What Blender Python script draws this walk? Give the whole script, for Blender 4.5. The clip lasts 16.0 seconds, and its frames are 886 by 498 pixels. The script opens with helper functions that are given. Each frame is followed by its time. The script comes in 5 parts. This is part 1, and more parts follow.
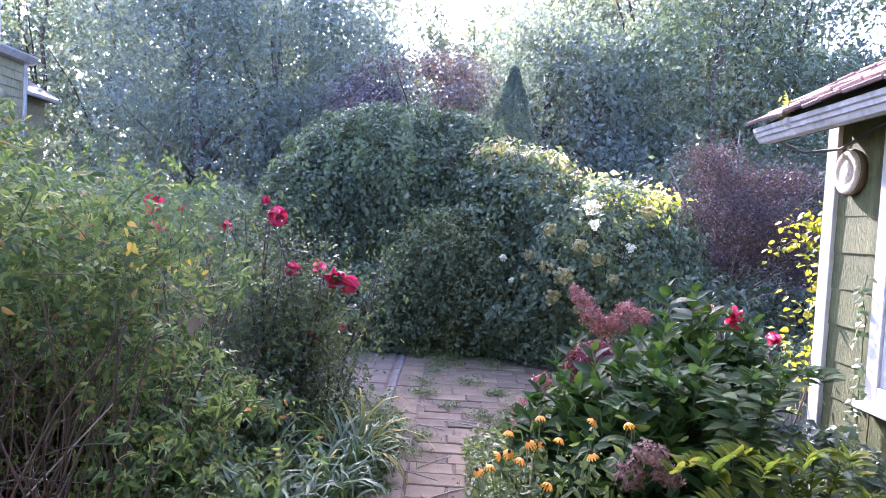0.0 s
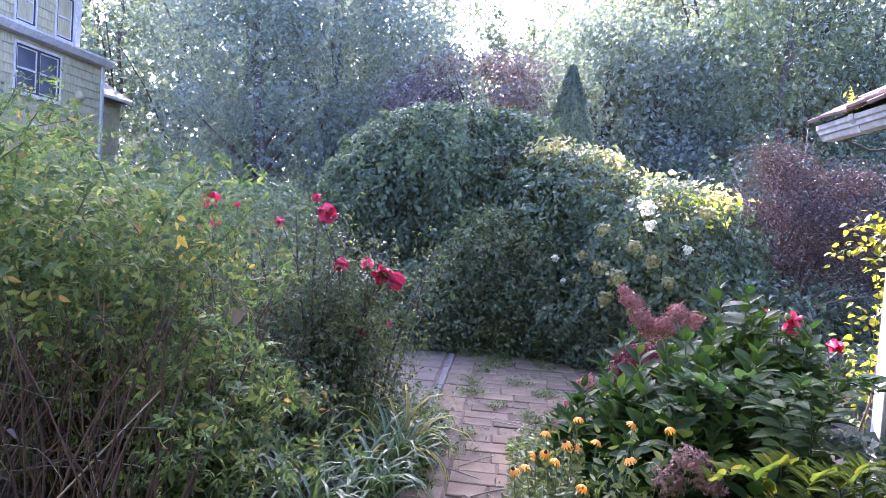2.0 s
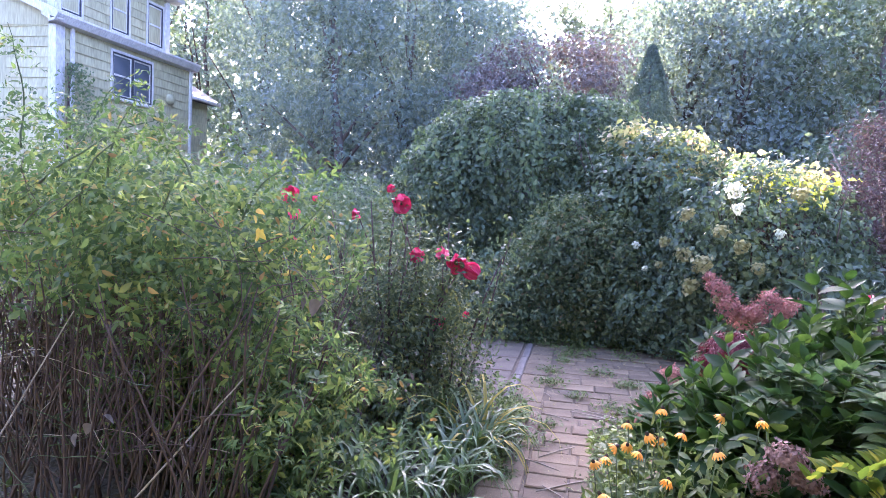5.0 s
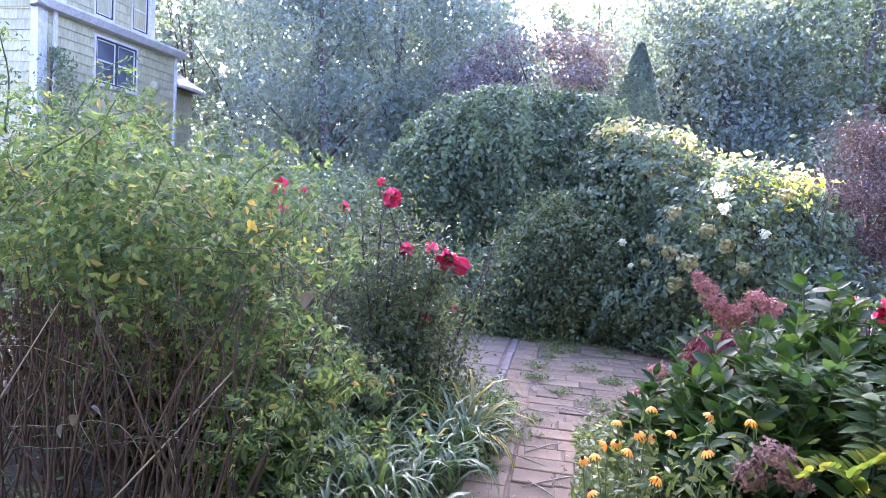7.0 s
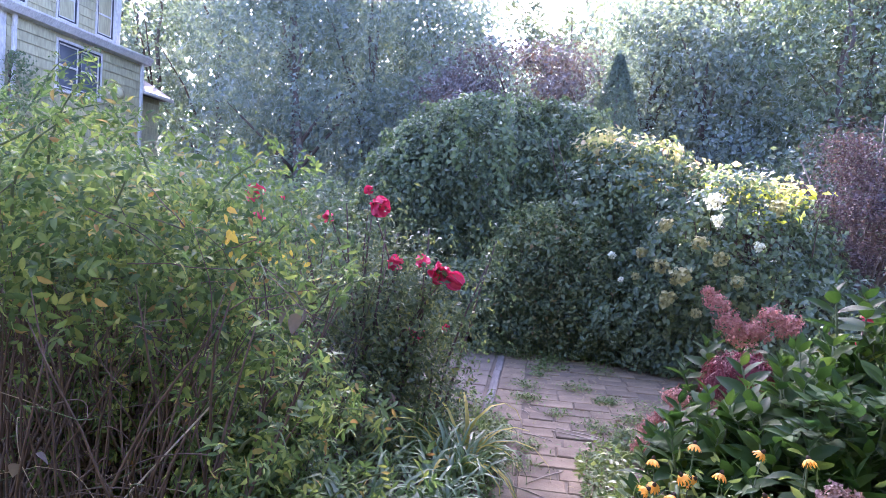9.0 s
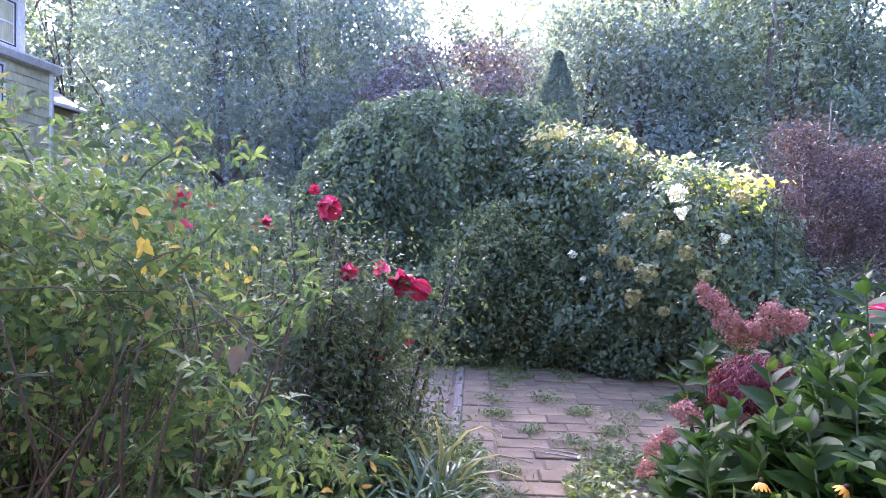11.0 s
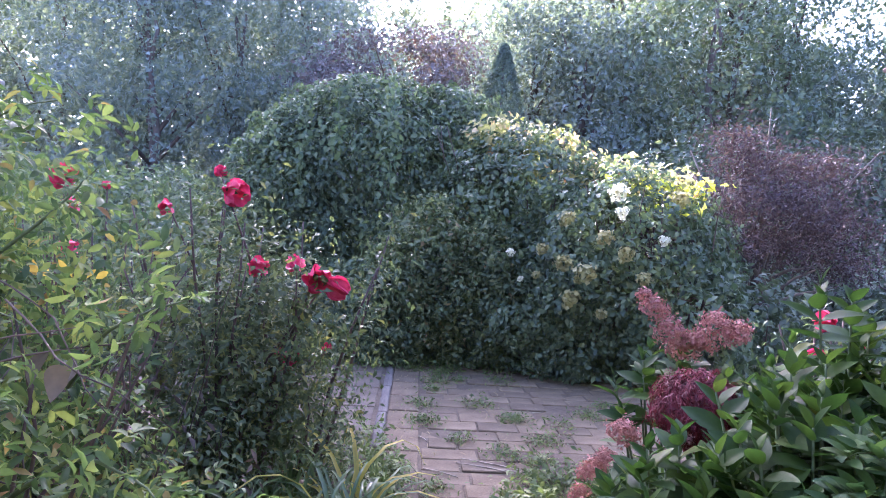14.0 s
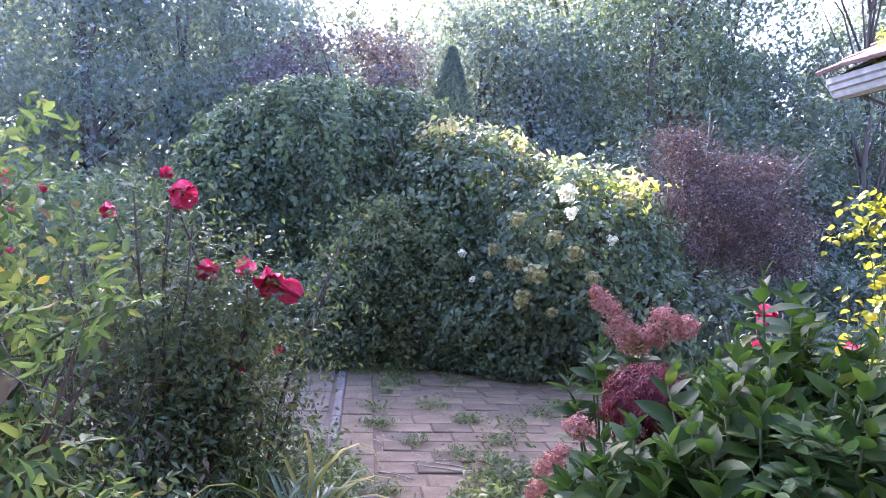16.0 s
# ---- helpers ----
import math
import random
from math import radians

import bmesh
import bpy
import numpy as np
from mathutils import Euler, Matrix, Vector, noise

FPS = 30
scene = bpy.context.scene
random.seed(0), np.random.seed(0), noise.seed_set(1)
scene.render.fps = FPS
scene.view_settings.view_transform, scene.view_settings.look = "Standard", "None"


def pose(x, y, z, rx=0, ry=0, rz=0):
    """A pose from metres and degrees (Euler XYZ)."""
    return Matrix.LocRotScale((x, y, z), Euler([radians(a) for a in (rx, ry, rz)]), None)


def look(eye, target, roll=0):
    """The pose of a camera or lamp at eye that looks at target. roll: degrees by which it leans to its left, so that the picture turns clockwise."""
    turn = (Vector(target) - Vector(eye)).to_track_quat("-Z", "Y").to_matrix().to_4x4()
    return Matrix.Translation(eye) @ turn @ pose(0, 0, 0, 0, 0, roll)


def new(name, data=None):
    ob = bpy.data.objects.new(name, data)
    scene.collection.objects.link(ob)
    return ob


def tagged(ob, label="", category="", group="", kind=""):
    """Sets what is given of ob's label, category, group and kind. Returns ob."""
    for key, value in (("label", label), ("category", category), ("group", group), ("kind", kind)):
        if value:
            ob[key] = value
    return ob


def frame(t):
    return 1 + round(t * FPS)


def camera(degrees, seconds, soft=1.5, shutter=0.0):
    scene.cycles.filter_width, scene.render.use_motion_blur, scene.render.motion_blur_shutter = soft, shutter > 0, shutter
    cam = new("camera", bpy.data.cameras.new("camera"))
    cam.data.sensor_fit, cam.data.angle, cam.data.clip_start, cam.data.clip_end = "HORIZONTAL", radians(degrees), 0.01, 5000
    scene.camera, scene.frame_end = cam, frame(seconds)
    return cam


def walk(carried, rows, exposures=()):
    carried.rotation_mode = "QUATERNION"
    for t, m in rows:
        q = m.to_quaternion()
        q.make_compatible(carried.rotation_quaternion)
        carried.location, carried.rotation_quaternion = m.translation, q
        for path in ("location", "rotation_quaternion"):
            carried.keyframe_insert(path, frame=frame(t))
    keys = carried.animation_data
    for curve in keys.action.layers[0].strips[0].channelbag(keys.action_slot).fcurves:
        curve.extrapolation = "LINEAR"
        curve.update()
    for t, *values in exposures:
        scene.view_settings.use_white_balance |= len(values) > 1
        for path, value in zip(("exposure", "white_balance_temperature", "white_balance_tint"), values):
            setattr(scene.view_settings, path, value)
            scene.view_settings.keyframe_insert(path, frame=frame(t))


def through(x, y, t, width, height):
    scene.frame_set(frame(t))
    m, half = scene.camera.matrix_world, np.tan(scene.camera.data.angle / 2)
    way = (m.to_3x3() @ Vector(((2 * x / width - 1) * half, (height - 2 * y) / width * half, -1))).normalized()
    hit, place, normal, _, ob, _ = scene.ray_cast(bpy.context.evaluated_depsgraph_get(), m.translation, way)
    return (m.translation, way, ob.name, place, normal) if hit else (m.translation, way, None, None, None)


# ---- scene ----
EXPOSURE, KELVIN, TINT = 3.33, 5350.0, 41.0
cam = camera(68.0, 16.0, soft=0.6)
PATH = [
    (0, (0.312, -0.141, 1.583), (0.295, 1.858, 1.513), 3.3),
    (0.5, (0.347, -0.116, 1.578), (0.281, 1.881, 1.502), 3.0),
    (1, (0.376, -0.126, 1.578), (0.257, 1.869, 1.496), 3.8),
    (1.5, (0.389, -0.122, 1.576), (0.227, 1.87, 1.497), 4.0),
    (2, (0.389, -0.138, 1.576), (0.197, 1.851, 1.495), 3.9),
    (2.5, (0.393, -0.141, 1.578), (0.15, 1.842, 1.492), 2.8),
    (3, (0.391, -0.166, 1.582), (0.055, 1.803, 1.488), 2.1),
    (3.5, (0.389, -0.161, 1.577), (0.011, 1.801, 1.487), 2.1),
    (4, (0.401, -0.111, 1.572), (-0.013, 1.843, 1.467), 2.2),
    (6.5, (0.397, -0.095, 1.566), (0.0, 1.861, 1.432), 3.4),
    (7, (0.363, -0.097, 1.569), (-0.011, 1.862, 1.429), 3.6),
    (7.5, (0.275, 0.023, 1.575), (-0.087, 1.984, 1.427), 3.5),
    (8, (0.183, 0.079, 1.578), (-0.131, 2.051, 1.469), 3.8),
    (10.3, (0.138, 0.573, 1.501), (-0.142, 2.552, 1.414), 3.8),
    (10.5, (0.079, 0.643, 1.52), (-0.203, 2.622, 1.445), 3.1),
    (11, (-0.048, 0.715, 1.499), (-0.146, 2.712, 1.432), 1.5),
    (11.5, (-0.092, 0.721, 1.489), (-0.143, 2.718, 1.393), 3.9),
    (12, (-0.044, 0.778, 1.481), (-0.104, 2.774, 1.375), 2.8),
    (12.5, (0.036, 0.929, 1.503), (-0.048, 2.924, 1.381), 3.0),
    (13, (0.109, 1.008, 1.495), (0.022, 3.003, 1.383), 4.9),
    (13.5, (0.078, 1.057, 1.504), (0.086, 3.054, 1.393), 3.8),
    (14, (0.033, 1.072, 1.501), (0.111, 3.069, 1.422), 3.5),
    (14.5, (0.024, 1.079, 1.496), (0.144, 3.074, 1.427), 3.0),
    (15, (0.011, 1.072, 1.492), (0.186, 3.063, 1.422), 3.3),
    (15.5, (0.009, 1.066, 1.492), (0.211, 3.055, 1.425), 3.5),
    (16, (0.011, 1.081, 1.49), (0.242, 3.067, 1.427), 2.9),
]
walk(cam, [(t, look(e, g, r)) for t, e, g, r in PATH], [(t, EXPOSURE + d, KELVIN, TINT) for t, d in ((0, 0.05), (4, 0.15), (6.5, 0.42), (7.5, 0.42), (8, -0.03), (10.5, 0.35), (11, 0.2), (12, 0.52), (12.5, 0.48), (13, 0.3), (14.5, 0.05), (16, 0.08))])

# ---- light ----
SUN_EL, SUN_AZ = 34.0, 14.0          # degrees above the horizon, degrees west of ahead
world = bpy.data.worlds.new("sky")
scene.world = world
world.use_nodes = True
_sky = world.node_tree.nodes.new("ShaderNodeTexSky")
_sky.sky_type, _sky.sun_disc = "NISHITA", False
_sky.sun_elevation, _sky.sun_rotation = radians(SUN_EL), radians(-SUN_AZ)
_sky.air_density, _sky.dust_density = 1.0, 3.0
world.node_tree.links.new(_sky.outputs[0], world.node_tree.nodes["Background"].inputs[0])
world.node_tree.nodes["Background"].inputs[1].default_value = 0.15
_sun = bpy.data.lights.new("sun", "SUN")
_sun.energy, _sun.angle, _sun.color = 4.0, radians(0.6), (1.0, 0.9, 0.74)
_e, _a = radians(SUN_EL), radians(SUN_AZ)
new("sun", _sun).matrix_world = look((-30 * math.sin(_a) * math.cos(_e), 30 * math.cos(_a) * math.cos(_e), 30 * math.sin(_e)), (0, 0, 0))


# ---- materials ----
class Nodes:
    """A short way to wire a node material."""

    def __init__(self, name):
        self.mat = bpy.data.materials.new(name)
        self.mat.use_nodes = True
        self.tree = self.mat.node_tree
        self.bsdf = self.tree.nodes["Principled BSDF"]
        self.out = self.tree.nodes["Material Output"]

    def add(self, kind, **values):
        n = self.tree.nodes.new(kind)
        for k, v in values.items():
            n.inputs[k.replace("_", " ")].default_value = v
        return n

    def link(self, a, b):
        self.tree.links.new(a, b)

    def noise(self, scale, detail=4.0, stretch=None):
        n = self.add("ShaderNodeTexNoise", Scale=scale, Detail=detail)
        co = self.add("ShaderNodeTexCoord").outputs["Object"]
        if stretch:
            m = self.add("ShaderNodeMapping", Scale=stretch)
            self.link(co, m.inputs[0])
            co = m.outputs[0]
        self.link(co, n.inputs["Vector"])
        return n.outputs[0]

    def ramp(self, fac, stops):
        r = self.tree.nodes.new("ShaderNodeValToRGB")
        el = r.color_ramp.elements
        while len(el) < len(stops):
            el.new(0.5)
        for e, (p, c) in zip(el, stops):
            e.position, e.color = p, (*c, 1)
        self.link(fac, r.inputs[0])
        return r.outputs[0]

    def mix(self, fac, a, b, how="MIX"):
        m = self.tree.nodes.new("ShaderNodeMix")
        m.data_type, m.blend_type = "RGBA", how
        for val, i in ((fac, 0), (a, 6), (b, 7)):
            if isinstance(val, (int, float)):
                m.inputs[i].default_value = val
            elif isinstance(val, tuple):
                m.inputs[i].default_value = (*val, 1)
            else:
                self.link(val, m.inputs[i])
        return m.outputs[2]

    def bump(self, height, strength=0.3, distance=0.01):
        b = self.add("ShaderNodeBump", Strength=strength, Distance=distance)
        self.link(height, b.inputs["Height"])
        self.link(b.outputs[0], self.bsdf.inputs["Normal"])

    def done(self, color=None, rough=0.6, metal=0.0):
        if color is not None:
            if isinstance(color, tuple):
                self.bsdf.inputs["Base Color"].default_value = (*color, 1)
            else:
                self.link(color, self.bsdf.inputs["Base Color"])
        self.bsdf.inputs["Roughness"].default_value = rough
        self.bsdf.inputs["Metallic"].default_value = metal
        return self.mat


def leaf_material(name, stops, through=0.4, rough=0.45, single=False, glow=1.7, gloss=0.28, hazy=0.0):
    """Leaves that pass light, each with a tint of its own."""
    m = Nodes(name)
    if single:
        rnd = m.add("ShaderNodeObjectInfo").outputs["Random"]
    else:
        rnd = m.add("ShaderNodeNewGeometry").outputs["Random Per Island"]
    base = m.ramp(rnd, stops)
    base = m.mix(0.55, base, m.ramp(m.noise(1.3, 3), [(0.3, (0.55, 0.6, 0.6)), (0.7, (1.25, 1.2, 1.0))]), "MULTIPLY")
    base = m.mix(0.3, base, m.ramp(m.noise(60, 2), [(0.3, (0.6, 0.65, 0.6)), (0.7, (1.2, 1.2, 1.1))]), "MULTIPLY")
    m.done(base, rough)
    m.bsdf.inputs["Specular IOR Level"].default_value = gloss
    # A pale blue sheen laid on the leaves to imitate misty air.
    m.bsdf.inputs["Sheen Weight"].default_value = hazy
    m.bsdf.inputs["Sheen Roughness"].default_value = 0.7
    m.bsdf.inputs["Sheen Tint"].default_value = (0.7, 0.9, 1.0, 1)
    t = m.tree.nodes.new("ShaderNodeBsdfTranslucent")
    m.link(m.mix(1.0, base, (glow * 1.05, glow * 1.08, glow * 0.72), "MULTIPLY"), t.inputs[0])
    mixer = m.add("ShaderNodeMixShader", Fac=through)
    m.link(m.bsdf.outputs[0], mixer.inputs[1])
    m.link(t.outputs[0], mixer.inputs[2])
    m.link(mixer.outputs[0], m.out.inputs[0])
    return m.mat


def petal_material(name, a, b, through=0.35):
    m = Nodes(name)
    rnd = m.add("ShaderNodeNewGeometry").outputs["Random Per Island"]
    c = m.mix(0.5, m.ramp(rnd, [(0.0, a), (1.0, b)]), m.ramp(m.noise(45, 3), [(0.3, a), (0.7, b)]))
    m.done(c, 0.6)
    t = m.tree.nodes.new("ShaderNodeBsdfTranslucent")
    m.link(c, t.inputs[0])
    mixer = m.add("ShaderNodeMixShader", Fac=through)
    m.link(m.bsdf.outputs[0], mixer.inputs[1])
    m.link(t.outputs[0], mixer.inputs[2])
    m.link(mixer.outputs[0], m.out.inputs[0])
    return m.mat


def rough_material(name, a, b, scale, rough=0.8, bump=0.4, stretch=None, fine=None, per_object=0.0, distance=0.01):
    """Two tones in patches, with a finer grain and relief."""
    m = Nodes(name)
    c = m.ramp(m.noise(scale, 5, stretch), [(0.3, a), (0.7, b)])
    grain = m.noise(fine or scale * 9, 4, stretch)
    c = m.mix(0.6, c, m.ramp(grain, [(0.25, (0.5, 0.5, 0.5)), (0.75, (1.3, 1.3, 1.3))]), "MULTIPLY")
    if per_object:
        rnd = m.add("ShaderNodeObjectInfo").outputs["Random"]
        c = m.mix(per_object, c, m.ramp(rnd, [(0.0, (0.5, 0.5, 0.52)), (1.0, (1.4, 1.35, 1.3))]), "MULTIPLY")
    if bump:
        m.bump(grain, bump, distance)
    m.bsdf.inputs["Specular IOR Level"].default_value = 0.25
    return m.done(c, rough)


M_VINE = leaf_material("vine_leaf", [(0.0, (0.045, 0.07, 0.042)), (0.6, (0.09, 0.125, 0.07)), (1.0, (0.145, 0.175, 0.09))], 0.32, 0.45, hazy=0.08)
M_VINE_PALE = leaf_material("vine_leaf_pale", [(0.0, (0.075, 0.115, 0.058)), (1.0, (0.145, 0.18, 0.085))], 0.38, hazy=0.08)
# Cream and yellow base colours paint in sunlight on the crest leaves.
M_SUN_PAINT = leaf_material("sun_painted_leaf", [(0.0, (0.14, 0.17, 0.06)), (0.5, (0.25, 0.24, 0.12)), (0.9, (0.38, 0.33, 0.2)), (1.0, (0.34, 0.18, 0.13))], 0.5)
# Lemon yellow: painted sun on the vine tips, own colour on the gutter weed.
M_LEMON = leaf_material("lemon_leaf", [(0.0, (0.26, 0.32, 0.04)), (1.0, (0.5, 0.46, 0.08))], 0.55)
M_SMALL = leaf_material("small_leaf", [(0.0, (0.05, 0.075, 0.035)), (0.6, (0.115, 0.145, 0.075)), (0.95, (0.19, 0.21, 0.11)), (1.0, (0.22, 0.15, 0.09))], 0.34, 0.45)
M_TOMATO = leaf_material("bush_leaf", [(0.0, (0.04, 0.07, 0.03)), (0.6, (0.095, 0.14, 0.05)), (0.94, (0.17, 0.2, 0.065)), (1.0, (0.22, 0.13, 0.06))], 0.45, 0.5, gloss=0.16)
M_HIB = leaf_material("hibiscus_leaf", [(0.0, (0.055, 0.078, 0.042)), (0.7, (0.098, 0.125, 0.058)), (1.0, (0.17, 0.17, 0.06))], 0.35, 0.5)
M_HYD = leaf_material("hydrangea_leaf", [(0.0, (0.022, 0.052, 0.012)), (0.65, (0.038, 0.076, 0.015)), (0.95, (0.065, 0.108, 0.02)), (1.0, (0.13, 0.15, 0.03))], 0.42, 0.5, True, 1.6, 0.16)
# Sun and shade on the fronds are put into a bright and a dark leaf.
M_FROND = leaf_material("frond_leaf", [(0.0, (0.085, 0.13, 0.018)), (0.7, (0.14, 0.175, 0.022)), (1.0, (0.23, 0.2, 0.03))], 0.45, 0.55, True, 1.7, 0.15)
M_FROND_SHADE = leaf_material("frond_leaf_shade", [(0.0, (0.03, 0.065, 0.025)), (1.0, (0.065, 0.11, 0.03))], 0.4, 0.6, True, 1.7, 0.12)
M_YELLOW = leaf_material("yellow_leaf", [(0.0, (0.15, 0.2, 0.015)), (1.0, (0.36, 0.3, 0.02))], 0.5, 0.5, True, 1.25, 0.15)
M_YELLOWED = leaf_material("yellowed_leaf", [(0.0, (0.4, 0.3, 0.05)), (1.0, (0.5, 0.33, 0.08))], 0.4, 0.5)
M_GRASS = leaf_material("grass_blade", [(0.0, (0.05, 0.09, 0.03)), (0.7, (0.1, 0.15, 0.05)), (1.0, (0.22, 0.23, 0.08))], 0.35, 0.36, gloss=0.5)
M_GRASS_GOLD = leaf_material("gold_blade", [(0.0, (0.2, 0.22, 0.05)), (1.0, (0.4, 0.3, 0.06))], 0.4, 0.4)
M_DRY = leaf_material("dry_grass", [(0.0, (0.12, 0.09, 0.05)), (1.0, (0.28, 0.22, 0.12))], 0.2, 0.7, glow=1.0)
M_LITTER = leaf_material("dead_leaf", [(0.0, (0.045, 0.034, 0.028)), (1.0, (0.13, 0.09, 0.065))], 0.2, 0.8, glow=1.0)
M_WITHER = leaf_material("withered_leaf", [(0.0, (0.13, 0.105, 0.11)), (1.0, (0.23, 0.19, 0.19))], 0.25, 0.6, True, 1.0)
M_WEED = leaf_material("weed_leaf", [(0.0, (0.06, 0.09, 0.03)), (1.0, (0.14, 0.17, 0.06))], 0.35, 0.5)
M_PURPLE = leaf_material("maple_leaf", [(0.0, (0.048, 0.03, 0.04)), (0.7, (0.08, 0.05, 0.06)), (1.0, (0.12, 0.08, 0.08))], 0.25, 0.85, glow=1.0, hazy=0.12)
M_CRIMSON = leaf_material("laceleaf", [(0.0, (0.075, 0.009, 0.016)), (1.0, (0.19, 0.022, 0.035))], 0.35, 0.5, glow=1.1)
# Base colour lifted and blued: the wood's haze is put into it.
M_TREE = leaf_material("tree_leaf", [(0.0, (0.085, 0.11, 0.095)), (0.6, (0.12, 0.145, 0.115)), (1.0, (0.16, 0.18, 0.13))], 0.45, hazy=0.55)
M_TREE_LIGHT = leaf_material("tree_leaf_light", [(0.0, (0.07, 0.1, 0.055)), (1.0, (0.13, 0.16, 0.08))], 0.32, hazy=0.4)
M_TREE_GOLD = leaf_material("tree_leaf_gold", [(0.0, (0.07, 0.095, 0.06)), (1.0, (0.14, 0.15, 0.085))], 0.4, hazy=0.4)
M_CONIFER = leaf_material("conifer_leaf", [(0.0, (0.05, 0.075, 0.055)), (1.0, (0.09, 0.12, 0.08))], 0.25, hazy=0.15)
M_UNDER = leaf_material("understory_leaf", [(0.0, (0.045, 0.065, 0.04)), (1.0, (0.1, 0.125, 0.075))], 0.35, hazy=0.15)
M_REDTREE = leaf_material("russet_leaf", [(0.0, (0.08, 0.06, 0.06)), (0.9, (0.12, 0.085, 0.075)), (1.0, (0.17, 0.095, 0.075))], 0.3, glow=1.0, hazy=0.3)
M_BARK = rough_material("bark", (0.07, 0.055, 0.045), (0.14, 0.12, 0.1), 3, 0.9, 0.7, (1, 1, 0.2))
M_STEM = rough_material("brown_stem", (0.05, 0.035, 0.03), (0.12, 0.082, 0.066), 8, 0.8, 0.3, (1, 1, 0.3))
M_GREENSTEM = rough_material("green_stem", (0.045, 0.07, 0.025), (0.09, 0.12, 0.05), 12, 0.6, 0.1)
M_BUD = rough_material("seed_pod", (0.13, 0.17, 0.05), (0.22, 0.26, 0.09), 30, 0.6, 0.1)
M_STRAW = rough_material("dry_straw", (0.2, 0.16, 0.11), (0.36, 0.3, 0.22), 20, 0.8, 0.2)
M_SOIL = rough_material("soil", (0.05, 0.04, 0.03), (0.09, 0.08, 0.045), 0.9, 0.95, 0.8, None, 40, 0, 0.03)
M_PAVER = rough_material("concrete_paver", (0.1, 0.072, 0.04), (0.172, 0.13, 0.078), 5, 0.85, 0.6, None, 110, 0.45, 0.005)
M_DUST = rough_material("joint_dust", (0.07, 0.053, 0.033), (0.13, 0.1, 0.064), 3, 0.95, 0.7, None, 60, 0, 0.01)
M_SLAB = rough_material("grey_slab", (0.078, 0.06, 0.04), (0.14, 0.11, 0.074), 4, 0.75, 0.35, None, 120, 0.35, 0.004)
M_TIMBER = rough_material("weathered_timber", (0.085, 0.07, 0.055), (0.19, 0.162, 0.13), 4, 0.8, 0.4, (6, 0.5, 6))
M_WHITE = rough_material("white_paint", (0.46, 0.45, 0.42), (0.6, 0.59, 0.56), 2.5, 0.5, 0.1, (1, 1, 0.4))
M_SHEDGREEN = rough_material("shed_shake", (0.06, 0.075, 0.026), (0.115, 0.122, 0.048), 2.2, 0.75, 0.6, (7, 7, 0.6), 26, 0.25, 0.006)
M_HOUSE = rough_material("house_shake", (0.34, 0.325, 0.19), (0.44, 0.415, 0.255), 0.6, 0.75, 0.4, (3, 3, 0.4), 8, 0.25, 0.01)
M_ROOF = rough_material("roof_shingle", (0.17, 0.11, 0.095), (0.3, 0.21, 0.18), 6, 0.9, 0.7, None, 90, 0.55, 0.006)
M_DARKROOF = rough_material("dark_shingle", (0.13, 0.12, 0.12), (0.22, 0.21, 0.2), 2, 0.9, 0.5, None, 30, 0.4)
M_DARKFRAME = rough_material("dark_frame", (0.03, 0.035, 0.045), (0.05, 0.055, 0.07), 3, 0.45, 0.05)
M_CABLE = rough_material("cable", (0.08, 0.08, 0.085), (0.14, 0.14, 0.14), 20, 0.55, 0.05)
M_STONE = rough_material("cast_stone", (0.45, 0.38, 0.28), (0.6, 0.52, 0.4), 12, 0.8, 0.4, None, 80)
M_RIM = rough_material("brown_rim", (0.1, 0.07, 0.045), (0.18, 0.13, 0.09), 10, 0.7, 0.4)
M_RED = petal_material("red_petal", (0.38, 0.01, 0.045), (0.72, 0.06, 0.15))
M_CREAM = petal_material("cream_petal", (0.5, 0.5, 0.3), (0.75, 0.75, 0.6))
M_LIME = petal_material("faded_petal", (0.22, 0.22, 0.075), (0.36, 0.32, 0.14))
M_PINK = petal_material("pink_floret", (0.26, 0.07, 0.065), (0.42, 0.23, 0.17))
M_MAUVE = petal_material("mauve_floret", (0.15, 0.08, 0.06), (0.27, 0.17, 0.125))
M_ORANGE = petal_material("orange_petal", (0.75, 0.28, 0.02), (0.85, 0.42, 0.05))
M_CONE = rough_material("flower_cone", (0.03, 0.018, 0.012), (0.06, 0.035, 0.02), 60, 0.9, 0.5)


def glass_material():
    m = Nodes("window_glass")
    m.bsdf.inputs["Specular IOR Level"].default_value = 0.5
    # The panes' patchy blue-grey stands in for reflected sky.
    return m.done(m.ramp(m.noise(0.8, 2), [(0.3, (0.05, 0.062, 0.08)), (0.7, (0.12, 0.135, 0.165))]), 0.06)


M_GLASS = glass_material()


# ---- mesh helpers ----
RNG = np.random.default_rng(7)


def mesh_of(verts, faces, mat, smooth=False):
    me = bpy.data.meshes.new("mesh")
    me.from_pydata([tuple(v) for v in verts], [], faces)
    me.materials.append(mat)
    if smooth:
        me.shade_smooth()
    return me


def part(name, me, parent=None, label="", m=None):
    ob = new(name, me)
    if parent is not None:
        ob.parent = parent
    if m is not None:
        ob.matrix_local = m
    if label:
        ob["label"] = label
    return ob


def thing(name, label, category, x=0.0, y=0.0, z=0.0, group="", kind=""):
    ob = new(name)
    ob.location = (x, y, z)
    ob.empty_display_size = 0.1
    return tagged(ob, label, category, group, kind)


def unit(a):
    return a / np.maximum(np.linalg.norm(a, axis=-1, keepdims=True), 1e-9)


